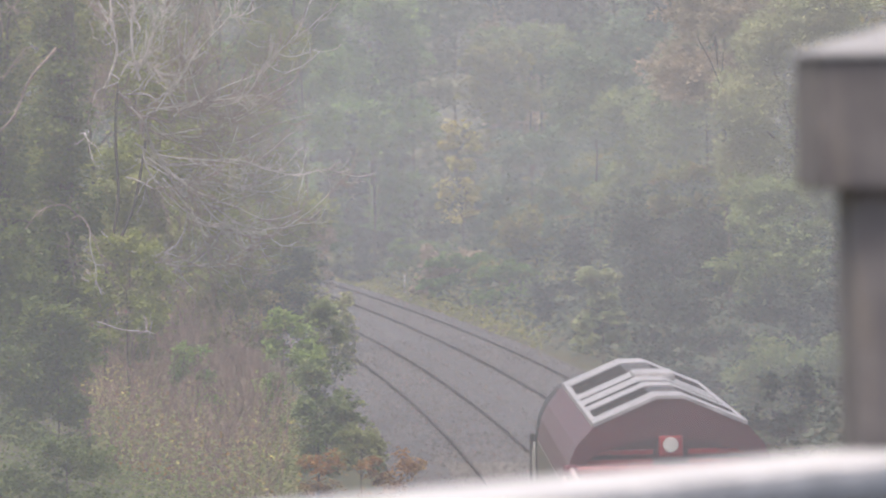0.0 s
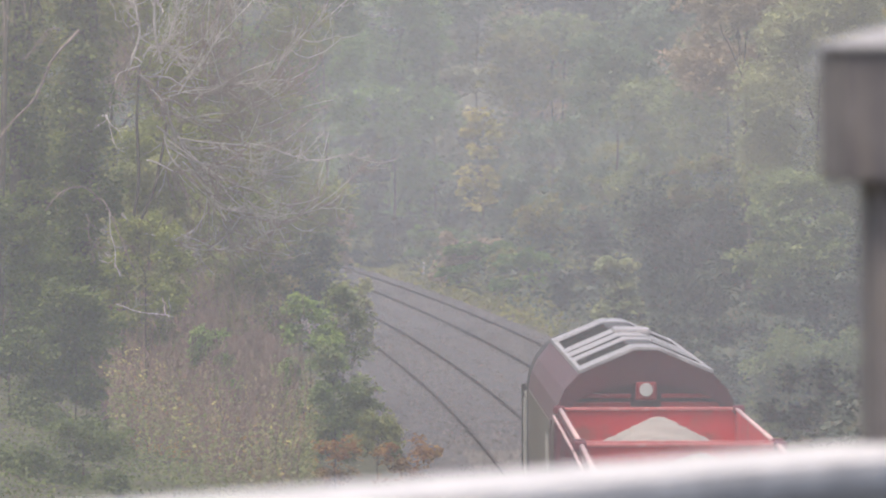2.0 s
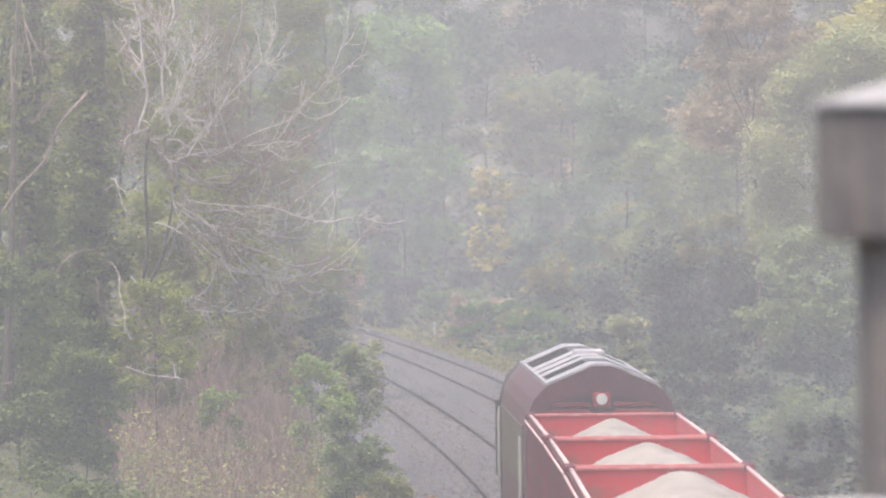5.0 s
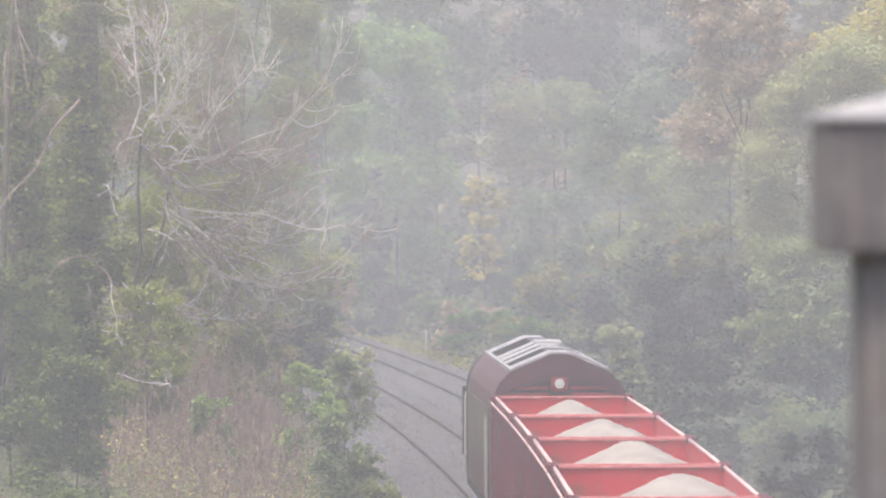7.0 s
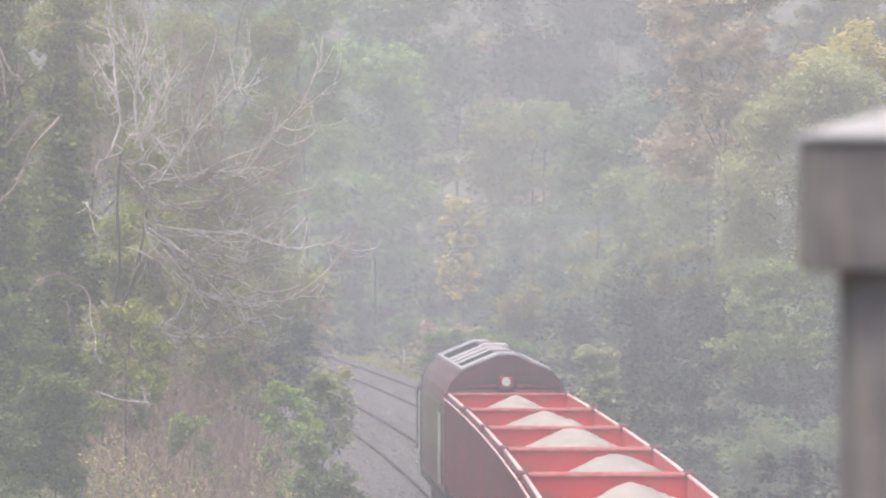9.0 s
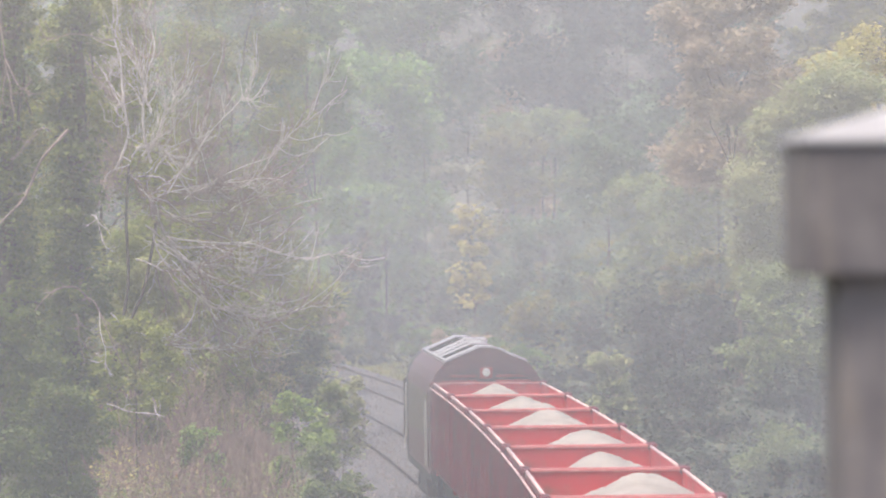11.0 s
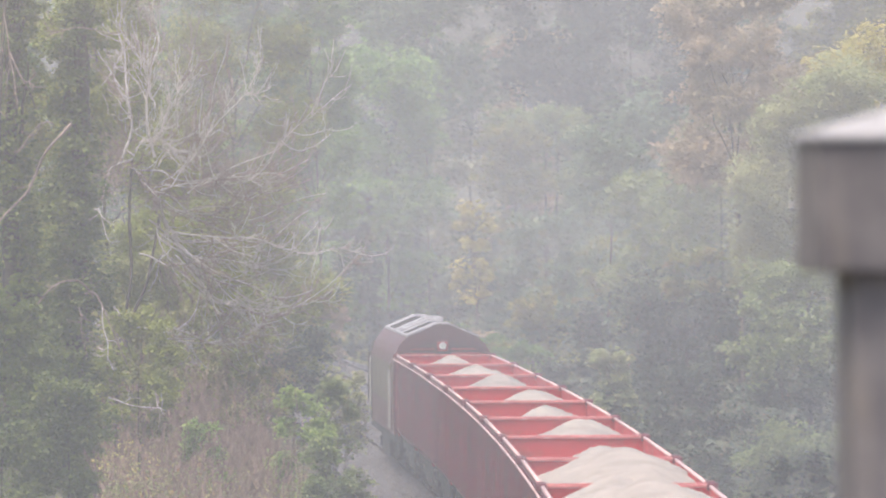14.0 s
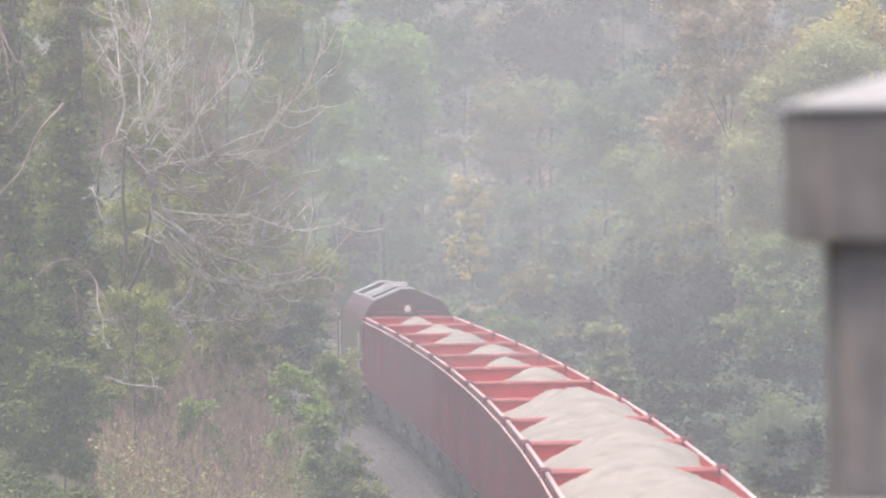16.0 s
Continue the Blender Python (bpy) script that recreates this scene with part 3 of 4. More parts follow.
def heap(name, peaks, slope, floor, seed, label):
    """The load: cones of tipped sand run together."""
    r = np.random.default_rng(seed)
    h, l = WAGON_W / 2 - 0.06, WAGON_L / 2 - 0.08
    xs, ys = np.linspace(-h, h, 41), np.linspace(-l, l, 150)
    X, Y = np.meshgrid(xs, ys, indexing="ij")
    Z = np.full(X.shape, floor, float)
    for x, y, z, stretch in peaks:
        d = np.sqrt((X - x) ** 2 + ((Y - y) / stretch) ** 2 + 0.06)
        wob = 1 + 0.07 * np.sin(3 * np.arctan2(Y - y, X - x) + seed + y) + 0.05 * np.sin(7 * np.arctan2(Y - y, X - x) + 2 * y)
        Z = np.maximum(Z, z + 0.14 - slope * d * wob)
    Z += 0.022 * np.sin(5 * X + 3 * Y) * np.sin(4.3 * Y - 2 * X) + 0.03 * (r.random(Z.shape) - 0.5)
    V = np.stack([X, Y, Z], -1).reshape(-1, 3)
    n, k = X.shape
    idx = np.arange(n * k).reshape(n, k)
    F = np.stack([idx[:-1, :-1], idx[1:, :-1], idx[1:, 1:], idx[:-1, 1:]], -1).reshape(-1, 4)
    ob = raw(name, V, F, M_SAND, smooth=True)
    return tagged(ob, label, "sand")


def locomotive():
    w = empty("diesel_locomotive")
    tagged(w, "maroon and gold diesel locomotive with a pale grey roof grille", "locomotive")
    hl = 10.67
    prof = [(1.31, 1.05), (1.325, 2.3), (1.32, 2.92), (1.27, 3.19), (1.17, 3.4), (1.0, 3.6)]
    full = [(-x, z) for x, z in prof] + [(-0.93, 3.68), (-0.16, 3.995), (0.16, 3.995), (0.93, 3.68)] + [(x, z) for x, z in prof[::-1]]
    low = [(-x, z) for x, z in prof] + [(-0.8, 3.72), (-0.3, 3.85), (0.3, 3.85), (0.8, 3.72)] + [(x, z) for x, z in prof[::-1]]
    bm = B()
    extrude_profile(bm, full, -hl + 0.12, hl - 2.35)
    part("body", bm, M_SIDE, w)
    bm = B()
    extrude_profile(bm, low, hl - 2.35, hl - 0.3)
    part("front_cab", bm, M_BLACK, w)
    # gold band along both sides
    for s in (-1, 1):
        for y0, y1 in ((-hl + 0.5, -hl + 1.1), (-hl + 1.9, hl - 2.8)):
            part("gold_band", box(B(), *sorted((s * 1.322, s * 1.336)), y0, y1, 1.85, 2.9), M_GOLD, w, "wide dull gold stripe")
        for y in (-hl + 0.9, -hl + 2.1, hl - 1.0, hl - 2.2):
            part("cab_handrail", cyl(B(), (s * 1.39, y, 1.2), (s * 1.39, y, 2.75), 0.013), M_WHITE, w, "white handrail")
        part("cab_door", box(B(), *sorted((s * 1.328, s * 1.345)), -hl + 1.15, -hl + 1.85, 1.2, 2.95), M_MAROON, w)
        part("door_edge", box(B(), *sorted((s * 1.335, s * 1.42)), hl - 1.4, hl - 1.32, 1.5, 2.95, 0.01), M_BLACK, w)
        part("grab_rail", box(B(), *sorted((s * 1.345, s * 1.375)), hl - 1.9, hl - 1.86, 1.5, 2.85, 0.008), M_WHITE, w, "pale grab rail")
        part("side_window", box(B(), *sorted((s * 1.325, s * 1.34)), -hl + 2.0, -hl + 2.7, 2.3, 2.85), M_GLASS, w)
    # rear end: visor arch, recess with a red band, windscreens, lamp
    visor = [(-1.315, 2.790), (-1.27, 3.190), (-1.17, 3.420), (-1.0, 3.600), (-0.93, 3.680), (-0.16, 3.995), (0.16, 3.995), (0.93, 3.680), (1.0, 3.600), (1.17, 3.420), (1.27, 3.190), (1.315, 2.790),
             (1.12, 3.150), (0.92, 3.310), (0.5, 3.460), (0.0, 3.510), (-0.5, 3.460), (-0.92, 3.310), (-1.12, 3.150)]
    bm = B()
    n = len(visor)
    ya, yb = -hl - 0.02, -hl + 0.12
    f_ = [bm.verts.new((x, ya, z)) for x, z in visor]
    k_ = [bm.verts.new((x, yb, z)) for x, z in visor]
    for i in range(n):
        j = (i + 1) % n
        bm.faces.new((f_[i], k_[i], k_[j], f_[j]))
    face = bm.faces.new(f_)
    bmesh.ops.triangulate(bm, faces=[face])
    bmesh.ops.recalc_face_normals(bm, faces=bm.faces[:])
    part("visor", bm, M_MAROON, w, "maroon arched brow over the windscreens")
    part("rear_panel", extrude_profile(B(), [(-1.29, 1.05), (1.29, 1.05), (1.3, 2.77), (1.14, 3.17), (0.5, 3.5), (-0.5, 3.5), (-1.14, 3.17), (-1.3, 2.77)], -hl + 0.08, -hl + 0.118), M_MAROON, w)
    for s in (-1, 1):
        part("red_band", box(B(), *sorted((s * 0.22, s * 0.95)), -hl + 0.03, -hl + 0.078, 3.3, 3.36, 0.012), M_RED, w, "bright red bar beside the lamp")
        part("brow_strip", box(B(), *sorted((s * 0.22, s * 1.05)), -hl + 0.05, -hl + 0.078, 3.14, 3.24, 0.012), M_RED, w)
        part("windscreen", box(B(), *sorted((s * 0.16, s * 1.08)), -hl + 0.04, -hl + 0.078, 2.2, 2.98, 0.015), M_GLASS, w, "dark cab windscreen")
        part("tail_lamp", cyl(B(), (s * 0.95, -hl - 0.02, 1.45), (s * 0.95, -hl + 0.09, 1.45), 0.09, n=16), M_LENS, w)
        part("buffer", cyl(B(), (s * 0.87, -hl - 0.5, 1.06), (s * 0.87, -hl + 0.1, 1.06), 0.2, 0.13, 16), M_BLACK, w)
    lamp = part("lamp_box", box(B(), -0.15, 0.15, -hl - 0.06, -hl + 0.07, 3.27, 3.53, 0.03), M_RED, w, "bright red lamp housing")
    part("lens", cyl(B(), (0, -hl - 0.085, 3.42), (0, -hl - 0.055, 3.42), 0.095, n=24), M_LENS, lamp, "round white lamp lens")
    # roof: pale frames with dark grilles between
    ys = [-hl - 0.03, -hl + 1.9, -hl + 4.7, -hl + 6.3, -hl + 7.2, -hl + 9.2, -hl + 9.8, -hl + 11.8, -hl + 16.4, -hl + 18.9]
    slope = [(-0.94, 3.675), (-0.165, 4.01), (0.165, 4.01), (0.94, 3.675)]
    for k in range(len(ys) - 1):
        frame_ = k % 2 == 0
        up = 0.02 if frame_ else 0.006
        bm = B()
        top = [(x * (1.02 if frame_ else 1.0), z + up) for x, z in slope]
        bot = [(x, z - 0.02) for x, z in slope[::-1]]
        extrude_profile(bm, top + bot, ys[k], ys[k + 1])
        part("roof_frame" if frame_ else "roof_grille", bm, M_SILVER if frame_ else M_GRILLE, w, "pale grey roof frame" if frame_ else "dark roof grille")
    for s in (-1, 1):
        bm = B()
        box(bm, *sorted((s * 0.86, s * 0.965)), ys[0] + 0.05, ys[-1], 3.63, 3.71, 0.02)
        part("roof_edge", bm, M_SILVER, w, "pale grey roof edge")
        for k in range(1, len(ys) - 1, 2):
            for q in range(9):
                y = ys[k] + (ys[k + 1] - ys[k]) * (q + 0.5) / 9
                bm = B()
                pr = [(s * 0.2, 4.015), (s * 0.9, 3.715), (s * 0.9, 3.69), (s * 0.2, 3.99)]
                extrude_profile(bm, pr, y - 0.012, y + 0.012)
                part("grille_bar", bm, M_BLACK, w)
    part("exhaust_box", box(B(), -0.2, 0.35, -1.6, 0.4, 3.97, 4.08, 0.04), M_SILVER, w, "pale grey exhaust box on the roof")
    part("fuel_tank", box(B(), -1.2, 1.2, -3.2, 3.2, 0.3, 1.05, 0.08), M_BLACK, w)
    part("solebar", box(B(), -1.3, 1.3, -hl + 0.1, hl - 0.3, 0.85, 1.06, 0.02), M_BLACK, w)
    for q in (-1, 1):
        bogie(w, q * 6.6)
    return w


loco = locomotive()
# each load: cones as (across, along, height, stretch along the wagon)
LOW = [
    [(-0.08, -0.5, 3.3, 3.8)],
    [(0.05, 0.8, 3.3, 3.4), (0.35, -1.8, 3.22, 3.2)],
    [(0.12, 0.0, 3.36, 3.3)],
    [(0.42, 0.5, 3.3, 3.6), (0.1, -2.0, 3.1, 3.0)],
    [(0.2, 0.3, 3.26, 3.0), (0.62, -1.6, 3.02, 3.0)],
    [(0.38, -0.4, 3.36, 3.4), (0.0, 1.5, 3.12, 3.0)],
    [(0.3, 1.6, 3.18, 3.0), (0.6, -1.2, 3.22, 3.2)],
]
HIGH = [(-0.28, 2.6, 3.4, 3.6), (0.16, 0.4, 3.52, 4.2), (0.42, -2.4, 3.34, 3.4)]
vehicles = []
first = tagged(wagon(), "red open hopper wagon with pale rims, part-filled with sand", "wagon", "wagons of the train")
for k in range(14):
    w = first if k == 0 else copy_thing(first, Matrix())
    if k >= 7:
        tagged(w, "red open hopper wagon with pale rims, heaped with sand")
    if k < 7:
        ld = heap("sand_load", LOW[k], 0.63, 2.3, k + 1, "pale sand heap lying low in a hopper wagon")
    else:
        ld = heap("sand_load", [(x + 0.06 * math.sin(k), y, z + 0.05 * math.sin(3 * k + y), s) for x, y, z, s in HIGH], 0.56, 2.45, k + 1, "pale sand heaped above the rim of a wagon")
    tagged(ld, group="loads of the wagons")
    vehicles.append((w, ld))

terrain()
tracks()
ballast_stones()
bridge()


# ---- plants ----
def at_line(u, off):
    x, y, _ = line(u, off)
    return float(x), float(y)


def plant(name, x, y, z0, z1, w, mat, n, size, label, seed):
    """A tree or shrub whose crown reaches from z0 to z1 and is about w across, rooted on the bank below it."""
    r = np.random.default_rng(seed)
    foot = ground_at(x, y) - 0.1
    high = z1 - z0
    m = min(w, high)
    kx, kz = int(np.clip(round(w / (0.42 * m)), 2, 6)), int(np.clip(round(high / (0.42 * m)), 2, 9))
    blobs = []
    for i in range(kz):
        for j in range(kx):
            f, g = (i + 0.5 + 0.5 * (r.random() - 0.5)) / kz, 2 * (j + 0.5 + 0.5 * (r.random() - 0.5)) / kx - 1
            # narrower towards the top and a little at the foot
            half = 0.5 * w * (1.0 - 0.55 * max(0.0, f - 0.45) ** 1.5 / 0.41 - 0.15 * (1 - f) ** 3)
            rad = m * (0.2 + 0.12 * r.random())
            blobs.append((g * half, w * 0.32 * (r.random() - 0.5), max(0.15, z0 + high * f - foot), rad, rad * 1.1, rad * (0.75 + 0.3 * r.random())))
    small = name == "shrub"
    return tree(name, x, y, max(0.4, (z1 - foot) * 0.9), blobs, mat, n, size, label, seed, 0.02 if small else 0.075,
                "shrubs of the cutting" if small else "trees of the cutting", shell=0.4, category=name)


# the banks, far to near
plant("tree", -8.0, 535, -2.6, 20.7, 7.1, L_GREEN, 17800, 0.41, "tall green tree hazy beyond the curve", 500)
plant("tree", -2.3, 545, -2.2, 21.0, 6.9, L_BLUE, 16600, 0.42, "tall dull green tree hazy beyond the curve", 501)
plant("tree", 1.7, 540, -0.4, 20.8, 4.8, L_PALE, 10700, 0.41, "tall pale grey-green tree hazy beyond the curve", 502)
plant("tree", 4.7, 520, 1.6, 20.3, 4.0, L_PINK, 8500, 0.40, "tall pinkish tan autumn tree above the cutting", 503)
plant("tree", 9.7, 560, -2.5, 21.3, 8.6, L_BLUE, 20200, 0.43, "tall dull green tree far along the bank", 504)
plant("tree", 14.9, 540, -1.6, 20.8, 7.2, L_BLUE, 16800, 0.41, "tall dull green tree high on the bank", 505)
plant("tree", 21.0, 540, -1.6, 20.8, 9.2, L_OLIVE, 21700, 0.41, "tall olive tree high on the bank", 506)
plant("tree", -2.9, 515, 11.8, 21.9, 8.5, L_GREEN, 9900, 0.39, "tall green tree at the top of the cutting", 507)
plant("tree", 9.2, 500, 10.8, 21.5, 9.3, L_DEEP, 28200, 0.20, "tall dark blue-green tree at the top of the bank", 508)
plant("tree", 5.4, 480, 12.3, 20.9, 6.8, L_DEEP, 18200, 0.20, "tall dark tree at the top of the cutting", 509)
plant("tree", -0.6, 490, 12.4, 21.2, 7.0, L_BLUE, 18200, 0.20, "tall dull green tree at the top of the cutting", 510)
plant("tree", -2.4, 470, 2.2, 14.3, 6.7, L_GLOSS, 26000, 0.19, "glossy green tree overhanging the curve", 511)
plant("tree", -5.0, 395, 6.3, 16.2, 3.9, L_GREEN, 17700, 0.16, "green tree on the inside of the curve", 512)
plant("shrub", -5.6, 330, 0.4, 6.0, 5.6, L_MOSS, 20500, 0.14, "mossy green shrub overhanging the curve", 513)
plant("tree", 4.8, 470, 4.0, 11.9, 6.2, L_COOL, 15800, 0.19, "cool green tree above the curve", 514)
plant("tree", 9.9, 440, 4.2, 12.1, 6.0, L_BLUE, 17600, 0.18, "dull green tree high up the bank", 515)
plant("shrub", 6.4, 410, -0.7, 5.1, 5.4, L_OLIVE, 13300, 0.17, "olive scrub shrub on the bank", 516)
# L_DARK plants fill the shaded hollows with leaves coloured dark
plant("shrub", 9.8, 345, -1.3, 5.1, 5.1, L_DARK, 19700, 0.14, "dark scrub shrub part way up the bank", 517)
plant("shrub", -3.7, 450, 0.2, 7.4, 2.7, L_DARK, 6800, 0.18, "shrub with shade-dark leaves beside the curve", 518)
plant("shrub", -1.3, 505, -1.2, 3.7, 3.7, L_DARK, 2200, 0.39, "shrub with shade-dark leaves where the line curves away", 519)
plant("shrub", -4.7, 440, 0.2, 2.7, 1.8, L_PINK, 1600, 0.18, "pale tan shrub by the curve", 520)
plant("tree", 1.4, 430, 2.7, 7.1, 1.8, L_GOLD, 3000, 0.18, "slender yellow autumn tree by the curve", 521)
plant("tree", 3.3, 445, 3.0, 10.3, 3.9, L_OLIVE, 10300, 0.18, "olive tree by the curve of the line", 522)
plant("tree", 4.2, 405, 1.0, 6.9, 3.8, L_BLUE, 9800, 0.17, "dull green tree on the cutting bank", 523)
plant("shrub", 0.9, 425, -0.8, 1.8, 3.0, L_TAN, 4800, 0.17, "tan bracken and dead grass on the verge", 524)
plant("shrub", 3.7, 400, -0.1, 3.7, 3.7, L_OLIVE, 6100, 0.16, "olive shrub above the verge", 525)
plant("tree", 6.3, 385, 2.3, 9.5, 4.0, L_BLUE, 13700, 0.16, "dull green tree part way up the bank", 526)
plant("shrub", 5.9, 375, 1.9, 4.7, 2.3, L_BRAMBLE, 3200, 0.15, "browning shrub on the bank", 527)
plant("tree", 7.8, 352, 3.6, 8.3, 4.2, L_COOL, 11700, 0.14, "cool green tree on the bank", 528)
plant("tree", 7.6, 322, 0.0, 4.9, 4.2, L_DARK, 14300, 0.13, "tree with shade-dark leaves on the bank", 529)
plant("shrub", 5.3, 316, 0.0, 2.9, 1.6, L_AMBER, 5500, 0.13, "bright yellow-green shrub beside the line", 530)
plant("shrub", 7.1, 292, -1.5, 2.3, 3.5, L_DARK, 13600, 0.11, "green shrub with shade-dark leaves on the bank", 531)
plant("tree", 9.1, 335, 4.1, 9.6, 5.1, L_COOL, 17900, 0.14, "cool green tree behind browning shrubs", 532)
plant("tree", 9.0, 312, 7.4, 14.4, 4.8, L_TAN, 39100, 0.13, "golden tan autumn tree on the bank", 533)
plant("tree", 8.6, 305, 9.6, 12.4, 3.0, L_TAN, 10400, 0.12, "golden tan tree top over the bank", 534)
plant("tree", 9.8, 272, 4.9, 10.6, 4.3, L_AMBER, 45300, 0.10, "yellow-green autumn tree on the bank", 535)
plant("tree", 11.4, 280, 8.8, 11.7, 3.1, L_GOLD, 9700, 0.10, "yellowing tree top over the bank", 536)
plant("shrub", 8.0, 302, 4.3, 5.9, 3.6, L_BRAMBLE, 4600, 0.12, "browning hazel shrub on the bank", 537)
plant("tree", 9.4, 266, 2.5, 5.7, 4.1, L_COOL, 15700, 0.10, "cool green leafy tree on the bank", 538)
plant("shrub", 8.5, 257, 3.3, 4.8, 3.1, L_COOL, 6200, 0.10, "pale green hazel shrub on the bank", 539)
plant("shrub", 9.6, 262, 0.6, 3.2, 3.9, L_DARK, 12500, 0.10, "shrub with shade-dark leaves up the bank", 540)
plant("shrub", 8.6, 240, -1.4, 2.2, 3.6, L_COOL, 19400, 0.09, "pale green leafy shrub beside the line", 541)
plant("shrub", 7.0, 264, -3.1, 0.2, 3.9, L_DARK, 15900, 0.10, "dark green shrub at the foot of the bank", 542)
plant("tree", -9.9, 226, 4.3, 12.9, 3.0, L_OLIVE, 42800, 0.08, "olive tree beyond the ivy-clad trunks", 543)
plant("tree", -7.7, 236, 3.2, 13.1, 3.6, L_MOSS, 55400, 0.09, "mossy green tree beyond the ivy-clad trunks", 544)
plant("tree", -5.0, 254, 3.9, 13.5, 4.1, L_MOSS, 52100, 0.09, "mossy green tree behind bare branches", 545)
plant("shrub", -6.2, 213, 4.1, 6.6, 1.8, L_LIME, 8800, 0.08, "yellow-green shrub beside the ivy-clad trunks", 546)
plant("shrub", -5.9, 231, 3.0, 7.5, 3.8, L_MOSS, 27600, 0.09, "mossy green shrub behind bare branches", 547)
plant("shrub", -5.8, 226, 3.6, 5.4, 2.4, L_LIME, 7300, 0.08, "yellow-green and olive bank shrub under bare branches", 548)
plant("shrub", -4.2, 224, 2.6, 4.6, 1.7, L_BRAMBLE, 5700, 0.08, "browning shrub under bare branches", 549)
plant("shrub", -3.7, 262, 1.9, 4.1, 2.2, L_DARK, 5800, 0.10, "shrub with shade-dark leaves by the curve", 550)
plant("shrub", -2.9, 216, 0.4, 3.5, 1.4, L_BUSH, 8200, 0.08, "green leafy bush beside the ballast", 551)
plant("shrub", -2.3, 206, 0.4, 2.6, 1.2, L_COOL, 5300, 0.08, "pale green leafy bush beside the ballast", 552)
plant("shrub", -2.3, 250, 1.5, 3.2, 1.1, L_LIME, 2700, 0.09, "yellow-green bush beside the ballast", 553)
plant("shrub", -1.5, 222, -0.2, 0.9, 0.9, L_BRAMBLE, 1600, 0.08, "browning bramble at the edge of the ballast", 554)
plant("shrub", -7.9, 184, 2.6, 5.8, 2.0, L_IVY, 16600, 0.07, "dark ivy thicket on the bank", 555)
plant("shrub", -7.4, 174, 1.6, 3.8, 2.1, L_IVY, 12800, 0.07, "dark ivy thicket low on the bank", 556)
plant("shrub", -6.4, 176, 1.5, 4.5, 1.7, L_IVY, 14100, 0.07, "dark ivy bush at the foot of a tree", 557)
plant("shrub", -6.8, 156, 1.1, 2.5, 1.5, L_IVY, 7300, 0.06, "low dark ivy covering the bank", 558)
plant("shrub", -5.6, 158, 1.0, 2.6, 1.5, L_IVY, 7700, 0.06, "low dark green ivy covering the bank", 559)
plant("shrub", -5.6, 191, 3.2, 5.5, 1.5, L_MOSS, 7900, 0.07, "mossy green shrub round a bare tree", 560)
plant("shrub", -6.8, 199, 8.4, 11.5, 1.6, L_MOSS, 10800, 0.07, "mossy ivy round the top of a trunk", 561)
plant("shrub", -8.6, 208, 4.6, 9.5, 1.8, L_MOSS, 17900, 0.08, "mossy green ivy-hung shrub on the bank", 562)
plant("shrub", -5.4, 186, 0.9, 2.4, 1.3, L_LIME, 5000, 0.07, "low yellow-green bramble clump on the bank", 563)
plant("shrub", -4.6, 200, 1.4, 3.2, 1.0, L_BUSH, 3700, 0.07, "small green bramble clump on the bank", 564)
plant("shrub", -5.9, 205, 2.6, 4.2, 1.3, L_BRAMBLE, 4300, 0.08, "browning bramble clump on the bank", 565)
plant("shrub", -3.1, 186, 0.3, 1.5, 1.4, L_LIME, 3900, 0.07, "low yellow-green bramble clump on the bank", 566)
plant("shrub", -2.1, 190, 0.3, 1.4, 1.1, L_RUST, 1400, 0.07, "rusty orange bracken on the bank", 567)
plant("shrub", -0.8, 194, 0.0, 1.1, 1.5, L_RUST, 1800, 0.07, "rusty orange bracken by the track", 568)
plant("shrub", -2.3, 228, -0.1, 3.4, 1.3, L_COOL, 7300, 0.09, "cool green leafy bush beside the ballast", 569)
plant("shrub", -5.2, 178, 0.5, 1.3, 1.3, L_RUST, 1500, 0.07, "rusty bramble clump on the bank", 570)
plant("shrub", -1.4, 205, 0.5, 1.3, 1.1, L_LIME, 1800, 0.08, "yellow-green bramble by the track", 571)

# tall trees far round the curve
for k in range(8):
    x, y = at_line(650 + 28 * k, 9.0 + 7 * (k % 3))
    plant("tree", x, y, 0.5, 25.0, 10.0, (L_GREEN, L_OLIVE, L_BLUE)[k % 3], 7000, 0.42, "tall hazy tree far beyond the curve", 100 + k)
for k in range(6):
    x, y = at_line(330 + 40 * k, -13.0 - 3 * (k % 2))
    plant("tree", x, y, 2.5, 16.0, 6.5, (L_GREEN, L_MOSS, L_OLIVE)[k % 3], 8000, 0.3, "green tree at the top of the cutting bank", 120 + k)


# the foot of the right bank, overgrown all along
RNG = np.random.default_rng(58)
for k in range(26):
    u = 205 + 15 * k
    row = k % 2
    x, y = at_line(u, RIGHT_TOE + (0.9 if row == 0 else 3.2) + 0.6 * RNG.random())
    mat, tone = ((L_DARK, "dark"), (L_GREEN, "green"), (L_OLIVE, "olive"), (L_GREEN, "green"), (L_DARK, "dark"), (L_BLUE, "dull green"))[int(RNG.integers(0, 6))]
    # this stretch lies in shade, painted by the dark leaf colour
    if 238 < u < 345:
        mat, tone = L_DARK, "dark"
    w = 2.2 + 1.4 * RNG.random()
    g = ground_at(x, y)
    plant("shrub", x, y, g + 0.2, g + (1.5 if row == 0 else 2.6) * (0.8 + 0.4 * RNG.random()), w, mat, 3000, 0.14 if u < 330 else 0.2, tone + " scrub shrub at the foot of the bank", 700 + k)


